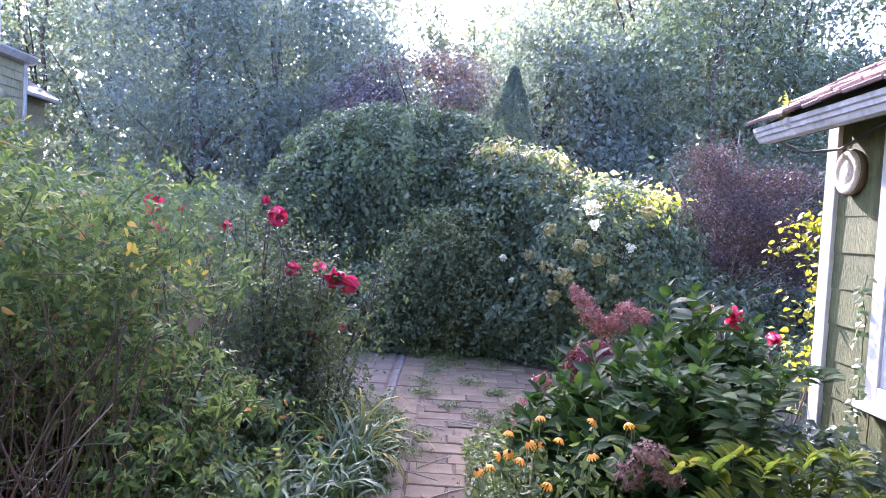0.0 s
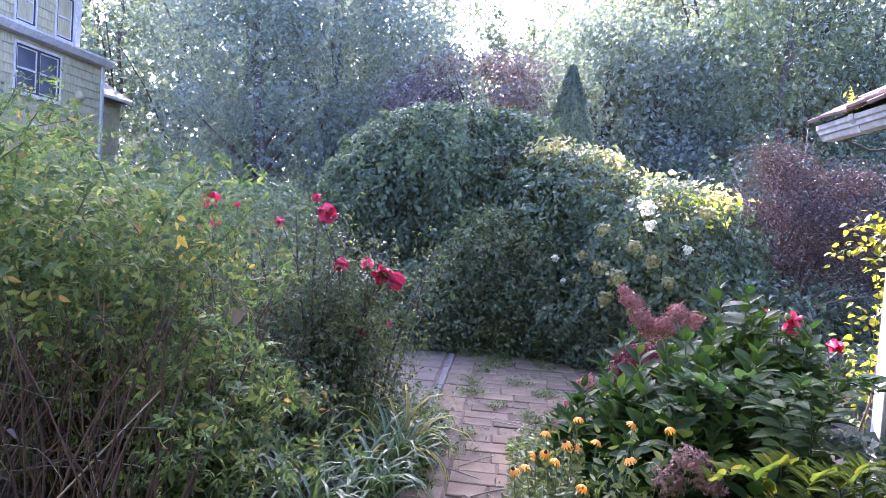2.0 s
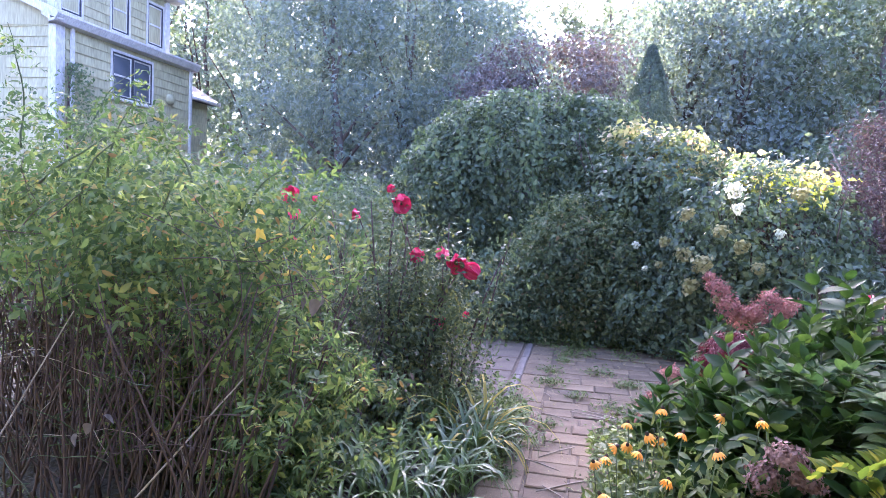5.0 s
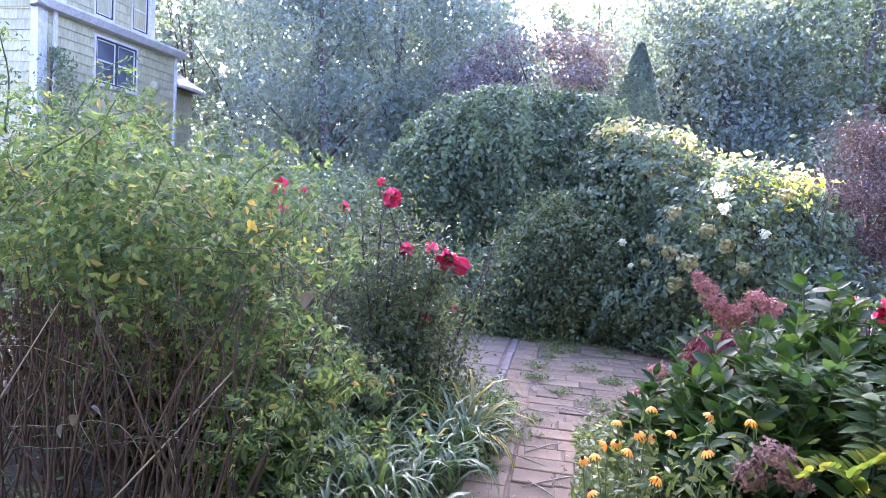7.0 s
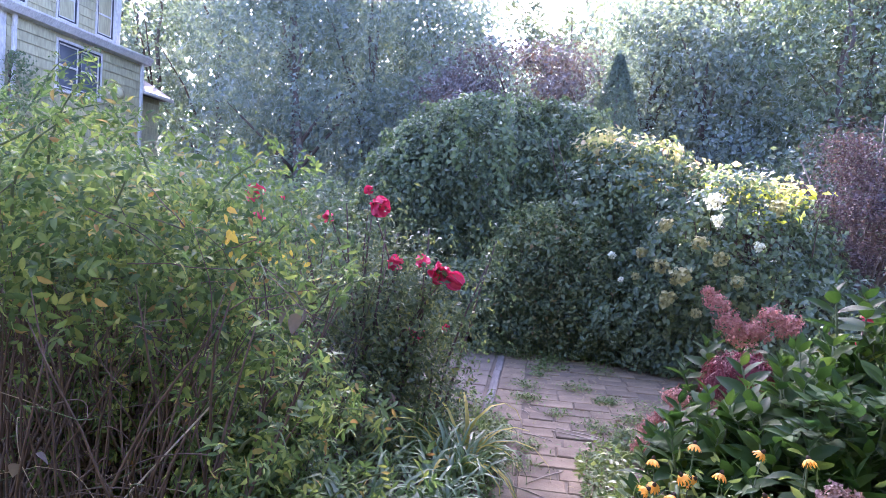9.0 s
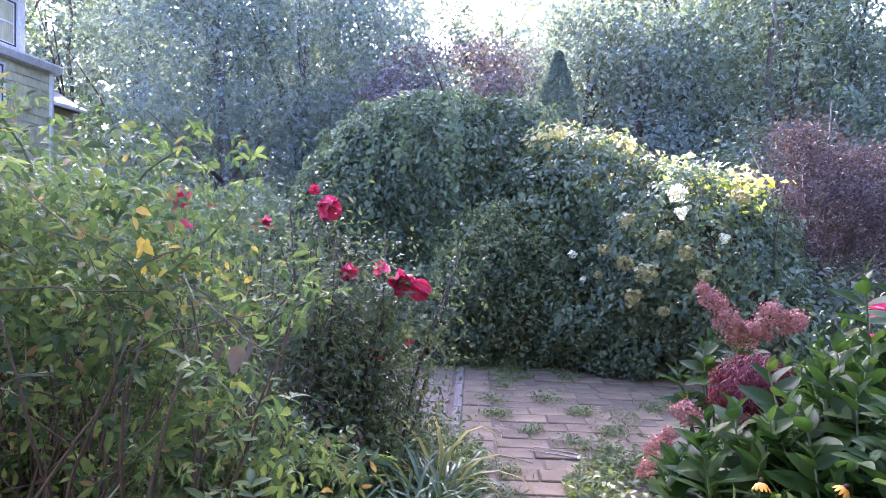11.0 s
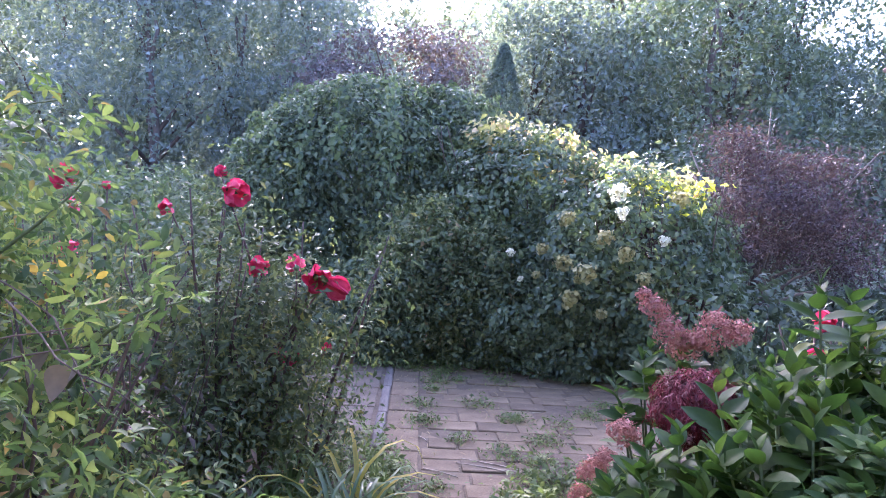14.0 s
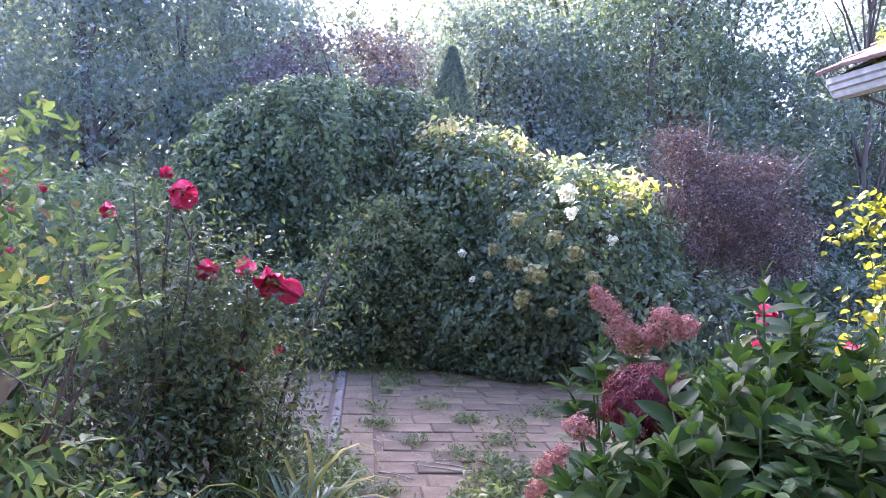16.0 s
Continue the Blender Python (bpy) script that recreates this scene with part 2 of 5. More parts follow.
def leaf_mesh(base, along, normal, length, width, mat, fold=0.18, droop=0.15, simple=False, fine=False):
    """One mesh of many leaves: five points each with a folded midrib, or a plain lozenge for far ones."""
    n = len(base)
    along = unit(along)
    side = unit(np.cross(along, normal))
    up = np.cross(side, along)
    L, W = np.broadcast_to(length, n)[:, None], np.broadcast_to(width, n)[:, None]
    mid = base + along * L * 0.45
    tip = base + along * L - up * L * droop
    lf, rt = mid - side * W / 2 + up * W * fold, mid + side * W / 2 + up * W * fold
    if fine:
        p1, p2 = base + along * L * 0.25, base + along * L * 0.62 - up * L * droop * 0.35
        v = np.stack([base, p1 + side * W * 0.4 + up * W * fold, p2 + side * W * 0.42 + up * W * fold, tip, p2 - side * W * 0.42 + up * W * fold, p1 - side * W * 0.4 + up * W * fold, p1, p2], 1).reshape(-1, 3)
        k, shapes = 8, [[0, 1, 6], [1, 2, 7], [1, 7, 6], [2, 3, 7], [7, 3, 4], [6, 7, 4], [6, 4, 5], [0, 6, 5]]
    else:
        k = 4 if simple else 5
        v = np.stack([base, rt, tip, lf] if simple else [base, rt, tip, lf, mid], 1).reshape(-1, 3)
        shapes = [[0, 1, 2], [0, 2, 3]] if simple else [[0, 1, 4], [1, 2, 4], [4, 2, 3], [0, 4, 3]]
    f = (np.arange(n)[:, None, None] * k + np.array(shapes)[None]).reshape(-1, 3)
    me = bpy.data.meshes.new("leaves")
    me.vertices.add(len(v))
    me.vertices.foreach_set("co", v.astype(np.float32).ravel())
    me.loops.add(f.size)
    me.loops.foreach_set("vertex_index", f.astype(np.int32).ravel())
    me.polygons.add(len(f))
    me.polygons.foreach_set("loop_start", np.arange(0, f.size, 3, dtype=np.int32))
    me.update(calc_edges=True)
    me.materials.append(mat)
    return me


def tubes_mesh(lines, mat, sides=6):
    """Tapered round rods: each line is a list of points and a list of radii."""
    verts, faces = [], []
    for pts, radii in lines:
        pts = np.asarray(pts, float)
        k0 = len(verts)
        for i, (p, r) in enumerate(zip(pts, radii)):
            d = pts[min(i + 1, len(pts) - 1)] - pts[max(i - 1, 0)]
            d = d / max(np.linalg.norm(d), 1e-9)
            ref = np.array((1.0, 0, 0)) if abs(d[0]) < 0.8 else np.array((0, 1.0, 0))
            a = np.cross(d, ref)
            a /= np.linalg.norm(a)
            b = np.cross(d, a)
            for s in range(sides):
                ang = 2 * math.pi * s / sides
                verts.append(p + r * (math.cos(ang) * a + math.sin(ang) * b))
        for i in range(len(pts) - 1):
            for s in range(sides):
                q, t = k0 + i * sides + s, k0 + i * sides + (s + 1) % sides
                faces.append((q, t, t + sides, q + sides))
        faces.append(tuple(range(k0 + sides - 1, k0 - 1, -1)))
        faces.append(tuple(k0 + (len(pts) - 1) * sides + s for s in range(sides)))
    return mesh_of(verts, faces, mat, True)


def rods(name, lines, mat, parent, label="", sides=5):
    for one in lines:
        part(name, tubes_mesh([one], mat, sides), parent, label)


def box_mesh(sx, sy, sz, mat, bevel=0.004, seg=1):
    bm = bmesh.new()
    bmesh.ops.create_cube(bm, size=1.0)
    for v in bm.verts:
        v.co = Vector((v.co.x * sx, v.co.y * sy, v.co.z * sz))
    if bevel:
        bmesh.ops.bevel(bm, geom=bm.edges[:], offset=bevel, segments=seg, affect="EDGES")
    me = bpy.data.meshes.new("box")
    bm.to_mesh(me)
    bm.free()
    me.materials.append(mat)
    return me


def box(name, lo, hi, mat, parent, label="", bevel=0.004):
    c = [(a + b) / 2 for a, b in zip(lo, hi)]
    return part(name, box_mesh(*[b - a for a, b in zip(lo, hi)], mat, bevel), parent, label, Matrix.Translation(c))


def big_leaf(length, width, mat, droop=0.25, seed=0):
    """A broad pointed leaf with a midrib fold and toothed edge."""
    nu = 7
    v, f = [], []
    for i in range(nu + 1):
        u = i / nu
        w = width * 0.5 * math.sin(math.pi * (u ** 0.8)) ** 0.85 * (1.0 + 0.05 * (i % 2)) + 0.0006
        z = -droop * length * u * u
        y = length * u
        v += [(-w, y, z + w * 0.22), (-w * 0.5, y, z + w * 0.13), (0, y, z), (w * 0.5, y, z + w * 0.13), (w, y, z + w * 0.22)]
    for i in range(nu):
        for j in range(4):
            a = i * 5 + j
            f.append((a, a + 1, a + 6, a + 5))
    return mesh_of(v, f, mat, True)


def wander(start, way, length, steps, curl, sag=0.0, rng=RNG):
    """A crooked line of growth."""
    p, d = np.array(start, float), np.array(way, float)
    d /= np.linalg.norm(d)
    out = [p.copy()]
    for i in range(steps):
        d = d + rng.normal(0, curl, 3) + np.array((0, 0, -sag))
        d /= np.linalg.norm(d)
        p = p + d * length / steps
        out.append(p.copy())
    return out


def shell(blobs, n, depth=0.2, floor=0.02, rng=RNG, lumps=0.18):
    """Points near the outside of a union of lumpy ellipsoids (cx, cy, cz, rx, ry, rz), with the way outward."""
    area = np.array([(b[3] * b[4] + b[3] * b[5] + b[4] * b[5]) for b in blobs])
    P, N = [], []
    need = n
    while need > 0:
        pick = rng.choice(len(blobs), need * 2, p=area / area.sum())
        b = np.array(blobs)[pick]
        d = unit(rng.normal(size=(len(pick), 3)))
        bump = 1 + lumps * (np.sin(d[:, 0] * 7 + b[:, 0] * 9) * np.sin(d[:, 1] * 6 + b[:, 1] * 5) * np.sin(d[:, 2] * 8 + 1.3)
                            + 0.5 * np.sin(d[:, 0] * 17 + 2) * np.sin(d[:, 2] * 15 + d[:, 1] * 13))
        r = bump - depth * rng.random(len(pick)) ** 1.6
        p = b[:, :3] + d * b[:, 3:] * r[:, None]
        keep = p[:, 2] > floor
        for i, e in enumerate(blobs):
            q = (p - np.array(e[:3])) / np.array(e[3:])
            keep &= (pick == i) | ((q ** 2).sum(1) > (1 - depth) ** 2)
        p, d = p[keep][:need], unit(d[keep][:need] / b[keep][:need, 3:])
        P.append(p), N.append(d)
        need -= len(p)
    return np.concatenate(P), np.concatenate(N)


def foliage(points, out, size, mat, hang=0.6, spread=0.7, aspect=0.6, simple=False, rng=RNG, droop=0.2, fine=False):
    """Leaves at the points, facing outward and hanging somewhat."""
    n = len(points)
    nor = unit(out + rng.normal(0, spread, (n, 3)) + np.array((0, 0, 0.35)))
    way = rng.normal(0, 1, (n, 3)) + out * 0.5 + np.array((0, 0, -hang))
    way = unit(way - (way * nor).sum(1, keepdims=True) * nor)
    L = size * rng.uniform(0.55, 1.3, n)
    return leaf_mesh(points - way * L[:, None] * 0.4, way, nor, L, L * aspect * rng.uniform(0.8, 1.2, n), mat, 0.15, droop, simple, fine)


def pinnate(points, out, size, mat, hang=0.6, rng=RNG, width=0.46):
    """Compound leaves: two pairs of leaflets and one at the end of each drooping stalk."""
    n = len(points)
    nor = unit(out + rng.normal(0, 0.6, (n, 3)) + np.array((0, 0, 0.5)))
    way = rng.normal(0, 1, (n, 3)) + out * 0.9 + np.array((0, 0, -hang))
    way = unit(way - (way * nor).sum(1, keepdims=True) * nor)
    side = np.cross(way, nor)
    L = (size * rng.uniform(0.6, 1.3, n))[:, None]
    base, along, length = [], [], []
    for u, s, k in ((0.2, 1, 0.4), (0.2, -1, 0.4), (0.52, 1, 0.42), (0.52, -1, 0.42), (0.58, 0, 0.5)):
        base.append(points + way * L * u - nor * L * 0.12 * u)
        along.append(way * (0.55 if s else 1.0) + side * s * 0.85 + nor * rng.normal(0, 0.2, (n, 1)))
        length.append(L[:, 0] * k * rng.uniform(0.8, 1.2, n))
    length = np.concatenate(length)
    return leaf_mesh(np.concatenate(base), np.concatenate(along), np.tile(nor, (5, 1)), length, length * width, mat, 0.2, 0.25, fine=True)


# ---- ground and paving ----
def ground():
    n, verts, faces = 60, [], []
    for i in range(n + 1):
        for j in range(n + 1):
            u, v = (i / n * 2 - 1), (j / n * 2 - 1)
            x, y = math.copysign(abs(u) ** 3, u) * 400 , math.copysign(abs(v) ** 3, v) * 400 + 6
            near = math.hypot(x - 0.4, y - 4.5)
            z = -0.03 + (0.05 * noise.noise((x * 0.4, y * 0.4, 0)) - 0.02) * min(1, max(0, (near - 5) / 4))
            verts.append((x, y, z))
    for i in range(n):
        for j in range(n):
            k = i * (n + 1) + j
            faces.append((k, k + n + 1, k + n + 2, k + 1))
    ob = part("ground", mesh_of(verts, faces, M_SOIL, True))
    tagged(ob, "dark garden soil with leaf litter under the plants", "ground", kind="structure")


ground()


def paved(x, y):
    """Where the paving lies: a narrow path that opens into a patio."""
    if y < 4.6:
        return 0.0 < x < 0.95 and y > -1.6
    if y < 5.4:
        return 0.0 < x < 1.5
    return x < 2.9 - 0.12 * (y - 5.4)


def paving():
    bed = tagged(new("pavement"), "worn concrete paver path opening into a weedy patio", "pavement", kind="structure")
    for x0, x1, y0, y1 in ((-0.13, 1.0, -1.6, 4.55), (-2.6, 3.0, 4.55, 8.4)):
        box("sand_bed", (x0, y0, -0.06), (x1, y1, -0.008), M_DUST, bed, bevel=0)
    sizes = [(0.25, 0.195), (0.3, 0.195), (0.375, 0.195), (0.2, 0.195)]
    stones = [box_mesh(a - 0.011, b - 0.01, 0.06, M_PAVER, 0.006) for a, b in sizes]
    rng = random.Random(4)
    y = -1.5
    while y < 8.2:
        x = 0.13 + rng.choice((0, 0.0, 0.05))
        while x < 2.9:
            k = rng.randrange(4)
            w = sizes[k][0]
            if paved(x + w / 2, y):
                m = pose(x + w / 2, y, -0.03 + rng.uniform(-0.009, 0.007), rng.uniform(-0.9, 0.9), rng.uniform(-0.9, 0.9), rng.uniform(-1.8, 1.8))
                part("paver", stones[k], bed, "", m)
            x += w
        y += 0.2
    border = box_mesh(0.238, 0.44, 0.06, M_PAVER, 0.006)
    for i in range(21):
        part("paver", border, bed, "", pose(0.0, -1.2 + i * 0.45, -0.028 + rng.uniform(-0.005, 0.005), rng.uniform(-0.6, 0.6), rng.uniform(-0.6, 0.6), rng.uniform(-0.8, 0.8)))
    slab = box_mesh(0.588, 0.588, 0.06, M_SLAB, 0.006)
    for i in range(4):
        for j in range(5):
            part("slab", slab, bed, "", pose(-0.53 - 0.6 * i, 5.4 + 0.6 * j, -0.028 + rng.uniform(-0.006, 0.006), rng.uniform(-0.5, 0.5), rng.uniform(-0.5, 0.5), rng.uniform(-0.5, 0.5)))
    for k in range(3):
        part("timber_edging", box_mesh(0.075, 0.78, 0.05, M_TIMBER, 0.008), bed, "pale weathered edging strip", pose(-0.165, 5.75 + 0.8 * k, -0.018, 0, 0, rng.uniform(-0.6, 0.6)))


paving()


# ---- buildings ----
def courses(parent, name, axis, at, lo, hi, z0, z1, step, mat, lengths, holes=(), face=1.0, seed=1):
    """Rows of overlapping shakes on an upright wall; axis 0: the wall runs along x, 1: along y. holes: (lo, hi, z0, z1)."""
    rng = random.Random(seed)
    cache = {}
    z = z0
    while z < z1 - 0.01:
        h = min(step, z1 - z)
        spans = [(lo, hi)]
        for a, b, c, d in holes:
            if z + h > c + 0.005 and z < d - 0.005:
                spans = [s for p, q in spans for s in ((p, min(q, a)), (max(p, b), q)) if s[1] - s[0] > 0.01]
        for p, q in spans:
            u = p - (rng.random() * lengths * 0.7 if q - p > lengths else 0)
            while u < q - 0.01:
                a, b = max(u, p), min(u + lengths, q)
                u += lengths
                if b - a < 0.01:
                    continue
                key = (round(b - a, 2), round(h, 3))
                if key not in cache:
                    w = key[0] - 0.004
                    t = 0.009 if mat is M_SHEDGREEN else 0.028
                    # a wedge: thick at the lower edge, thin at the top
                    v = [(-w / 2, 0, -h / 2), (w / 2, 0, -h / 2), (w / 2, -t, -h / 2), (-w / 2, -t, -h / 2),
                         (-w / 2, 0, h / 2), (w / 2, 0, h / 2), (w / 2, -0.004, h / 2), (-w / 2, -0.004, h / 2)]
                    cache[key] = mesh_of(v, [(0, 1, 2, 3), (7, 6, 5, 4), (0, 4, 5, 1), (1, 5, 6, 2), (2, 6, 7, 3), (3, 7, 4, 0)], mat)
                c = (a + b) / 2
                jig = rng.uniform(0, 0.004)
                m = pose(c, at - jig, z + h / 2) if axis == 0 else pose(at + face * jig, c, z + h / 2, 0, 0, 90 * face)
                part(name, cache[key], parent, "", m)
        z += step


def sash_window(parent, name, x, y0, y1, z0, z1, face, units, frame_mat, trim=0.07):
    """A window in a wall that runs along y; face: the side (+1 or -1 along x) it looks to."""
    win = new(name)
    win.parent = parent
    f = face

    def bar(nm, ya, yb, za, zb, out0, out1, mat):
        box(nm, (min(x + f * out0, x + f * out1), ya, za), (max(x + f * out0, x + f * out1), yb, zb), mat, win)

    bar("trim", y0 - trim, y0, z0 - trim, z1 + trim, -0.02, 0.045, M_WHITE)
    bar("trim", y1, y1 + trim, z0 - trim, z1 + trim, -0.02, 0.045, M_WHITE)
    bar("trim", y0, y1, z1, z1 + trim, -0.02, 0.045, M_WHITE)
    bar("sill", y0 - trim - 0.03, y1 + trim + 0.03, z0 - trim - 0.035, z0 - trim, -0.02, 0.09, M_WHITE)
    bar("trim", y0, y1, z0 - trim, z0, -0.02, 0.045, M_WHITE)
    w = (y1 - y0) / units
    for u in range(units):
        a, b = y0 + u * w, y0 + (u + 1) * w
        fr = 0.05
        for ya, yb, za, zb in ((a, a + fr, z0, z1), (b - fr, b, z0, z1), (a + fr, b - fr, z0, z0 + fr), (a + fr, b - fr, z1 - fr, z1)):
            bar("window_frame", ya, yb, za, zb, -0.03, 0.03, frame_mat)
        zm = (z0 + z1) / 2
        st = 0.035
        for ya, yb in ((a + fr, a + fr + st), (b - fr - st, b - fr)):
            bar("sash_stile", ya, yb, z0 + fr, z1 - fr, -0.028, 0.012, M_WHITE)
        for za, zb in ((z0 + fr, z0 + fr + st), (z1 - fr - st, z1 - fr)):
            bar("sash_rail", a + fr + st, b - fr - st, za, zb, -0.028, 0.012, M_WHITE)
        fr += st
        bar("meeting_rail", a + fr, b - fr, zm - 0.025, zm + 0.025, -0.03, 0.02, M_WHITE)
        for za, zb in ((z0 + fr, zm - 0.025), (zm + 0.025, z1 - fr)):
            bar("pane", a + fr, b - fr, za, zb, -0.02, -0.012, M_GLASS)
    return win


def prism(name, pts, depth_axis, lo, hi, mat, parent, label=""):
    """A flat outline, drawn in the plane across depth_axis, pulled from lo to hi."""
    def at(p, d):
        return (d, p[0], p[1]) if depth_axis == 0 else (p[0], d, p[1])
    n = len(pts)
    v = [at(p, lo) for p in pts] + [at(p, hi) for p in pts]
    f = [tuple(range(n)), tuple(range(2 * n - 1, n - 1, -1))] + [(i, i + n, (i + 1) % n + n, (i + 1) % n) for i in range(n)]
    me = mesh_of(v, f, mat)
    bm = bmesh.new()
    bm.from_mesh(me)
    bmesh.ops.recalc_face_normals(bm, faces=bm.faces[:])
    bm.to_mesh(me)
    bm.free()
    return part(name, me, parent, label)


def house():
    h = thing("house", "two-storey house with pale yellow-green shake siding and white trim", "house")
    X, Y0, Y1 = -13.5, 14.85, 20.9
    ZE, ZT = 6.15, 8.15
    win = (16.95, 18.75, 4.45, 5.75)
    # lower storey walls and the body behind
    box("wall", (X - 0.22, Y0, -0.1), (X, win[0], ZE), M_HOUSE, h, bevel=0)
    box("wall", (X - 0.22, win[1], -0.1), (X, Y1, ZE), M_HOUSE, h, bevel=0)
    box("wall", (X - 0.22, win[0], -0.1), (X, win[1], win[2]), M_HOUSE, h, bevel=0)
    box("wall", (X - 0.22, win[0], win[3]), (X, win[1], ZE), M_HOUSE, h, bevel=0)
    box("wall", (X - 8, Y0 + 0.02, -0.1), (X - 0.22, Y1, ZE), M_HOUSE, h, bevel=0)
    box("wall", (X - 8, Y0 + 0.25, ZE), (X - 0.25, Y1 - 1.0, ZT), M_HOUSE, h, bevel=0)
    courses(h, "shake", 1, X, Y0 + 0.32, Y1 - 0.12, 1.6, ZE - 0.25, 0.27, M_HOUSE, 0.62, [(win[0] - 0.07, win[1] + 0.07, win[2] - 0.11, win[3] + 0.07)], 1.0, 3)
    up = [(15.25, 16.0, 6.45, 7.75), (17.2, 17.95, 6.45, 7.75), (18.85, 19.6, 6.45, 7.75)]
    courses(h, "shake", 1, X - 0.25, Y0 + 0.4, Y1 - 1.12, ZE + 0.12, ZT - 0.1, 0.27, M_HOUSE, 0.62, [(a - 0.07, b + 0.07, c - 0.11, d + 0.07) for a, b, c, d in up], 1.0, 4)
    courses(h, "shake", 0, Y0 + 0.02, X - 3.0, X - 0.2, 2.4, ZE + 0.0, 0.27, M_HOUSE, 1.2, [(X - 2.75, X - 1.55, 4.2, 5.6)], 1.0, 5)
    sash_window(h, "window", X, *win, 1.0, 2, M_DARKFRAME)
    for a, b, c, d in up:
        sash_window(h, "window", X - 0.25, a, b, c, d, 1.0, 1, M_DARKFRAME)
    # corner boards, downpipes
    box("corner_board", (X - 0.2, Y0 - 0.02, 1.0), (X + 0.03, Y0 + 0.3, ZE - 0.1), M_WHITE, h)
    box("corner_board", (X - 0.45, Y0 + 0.2, ZE), (X - 0.2, Y0 + 0.42, ZT), M_WHITE, h)
    box("corner_board", (X - 0.3, Y1 - 1.1, ZE), (X - 0.2, Y1 - 0.95, ZT), M_WHITE, h)
    for yy, z0, z1, xx in ((Y0 + 0.52, 3.0, ZE - 0.15, X + 0.06), (Y1 - 0.1, 0.0, ZE - 0.15, X + 0.06), (Y1 - 1.2, ZE + 0.1, ZT - 0.2, X - 0.17)):
        box("downpipe", (xx - 0.04, yy - 0.06, z0), (xx + 0.04, yy + 0.06, z1), M_WHITE, h, "white square downpipe", 0.012)
    # eave gutter between the storeys and its rake on the end wall
    prism("gutter", [(X, ZE - 0.2), (X + 0.2, ZE - 0.16), (X + 0.3, ZE + 0.02), (X + 0.3, ZE + 0.07), (X + 0.27, ZE + 0.07), (X + 0.2, ZE - 0.1), (X, ZE - 0.12)], 1, Y0 - 0.25, Y1 + 0.15, M_WHITE, h, "white eave gutter")
    prism("fascia", [(X, ZE - 0.12), (X + 0.02, ZE - 0.12), (X + 0.02, ZE + 0.09), (X - 0.25, ZE + 0.14), (X - 0.25, ZE)], 1, Y0 - 0.2, Y1 + 0.1, M_WHITE, h)
    prism("rake_board", [(X + 0.25, ZE - 0.12), (X + 0.25, ZE + 0.1), (X - 8, ZE + 3.6), (X - 8, ZE + 3.35)], 1, Y0 - 0.22, Y0 - 0.02, M_WHITE, h)
    prism("gable", [(X, ZE - 0.2), (X, ZE - 0.02), (X - 7.9, ZE + 3.3), (X - 7.9, ZE - 0.2)], 1, Y0 - 0.02, Y0 + 0.25, M_HOUSE, h)
    # upper eave and roof
    prism("upper_gutter", [(X - 0.25, ZT - 0.1), (X + 0.1, ZT - 0.06), (X + 0.16, ZT + 0.06), (X - 0.25, ZT + 0.1)], 1, Y0 - 0.1, Y1 - 0.6, M_WHITE, h)
    prism("roof", [(X + 0.12, ZT + 0.07), (X - 4.2, ZT + 2.4), (X - 8.4, ZT + 0.07)], 1, Y0 - 0.1, Y1 - 0.6, M_DARKROOF, h, "dark asphalt shingle roof")
    bm = bmesh.new()
    bmesh.ops.create_uvsphere(bm, u_segments=16, v_segments=10, radius=0.2)
    for v in bm.verts:
        v.co = Vector((v.co.x * 0.7, v.co.y, v.co.z * (0.7 if v.co.z < 0 else 1.15)))
    vent = bpy.data.meshes.new("vent")
    bm.to_mesh(vent)
    bm.free()
    vent.materials.append(M_HOUSE)
    vent.shade_smooth()
    part("wall_vent", vent, h, "rounded painted wall vent hood", pose(X + 0.05, 19.65, 4.75))
    # low wing beyond
    box("wing_wall", (X - 6, Y1, -0.1), (X - 0.3, Y1 + 1.5, 5.15), M_HOUSE, h, bevel=0)
    courses(h, "shake", 1, X - 0.3, Y1, Y1 + 1.5, 1.6, 5.15, 0.27, M_HOUSE, 0.62, (), 1.0, 8)
    prism("wing_roof", [(X + 0.05, 5.05), (X + 0.05, 5.17), (X - 3.0, 6.9), (X - 6.3, 5.17), (X - 6.3, 5.05)], 1, Y1, Y1 + 1.8, M_DARKROOF, h)
    box("wing_gutter", (X + 0.0, Y1, 5.02), (X + 0.12, Y1 + 1.8, 5.16), M_WHITE, h, bevel=0.02)


house()


# Unseen house added behind the camera to cut skylight on the near plants.
def sky_blocker_house():
    h = thing("sky_blocker_house", "unseen house added behind to dim the foreground", "house", 0, -2.2)
    box("wall", (-9, -0.3, -0.1), (2.4, 0, 5.6), M_SHEDGREEN, h, bevel=0)
    box("wall", (-9, -6, -0.1), (-8.7, -0.3, 5.6), M_SHEDGREEN, h, bevel=0)
    box("wall", (2.1, -6, -0.1), (2.4, -0.3, 5.6), M_SHEDGREEN, h, bevel=0)
    box("wall", (-9, -6.3, -0.1), (2.4, -6, 5.6), M_SHEDGREEN, h, bevel=0)
    prism("roof", [(0.4, 5.5), (0.4, 5.62), (-3.15, 7.6), (-6.7, 5.62), (-6.7, 5.5)], 0, -9.4, 2.5, M_DARKROOF, h)


sky_blocker_house()


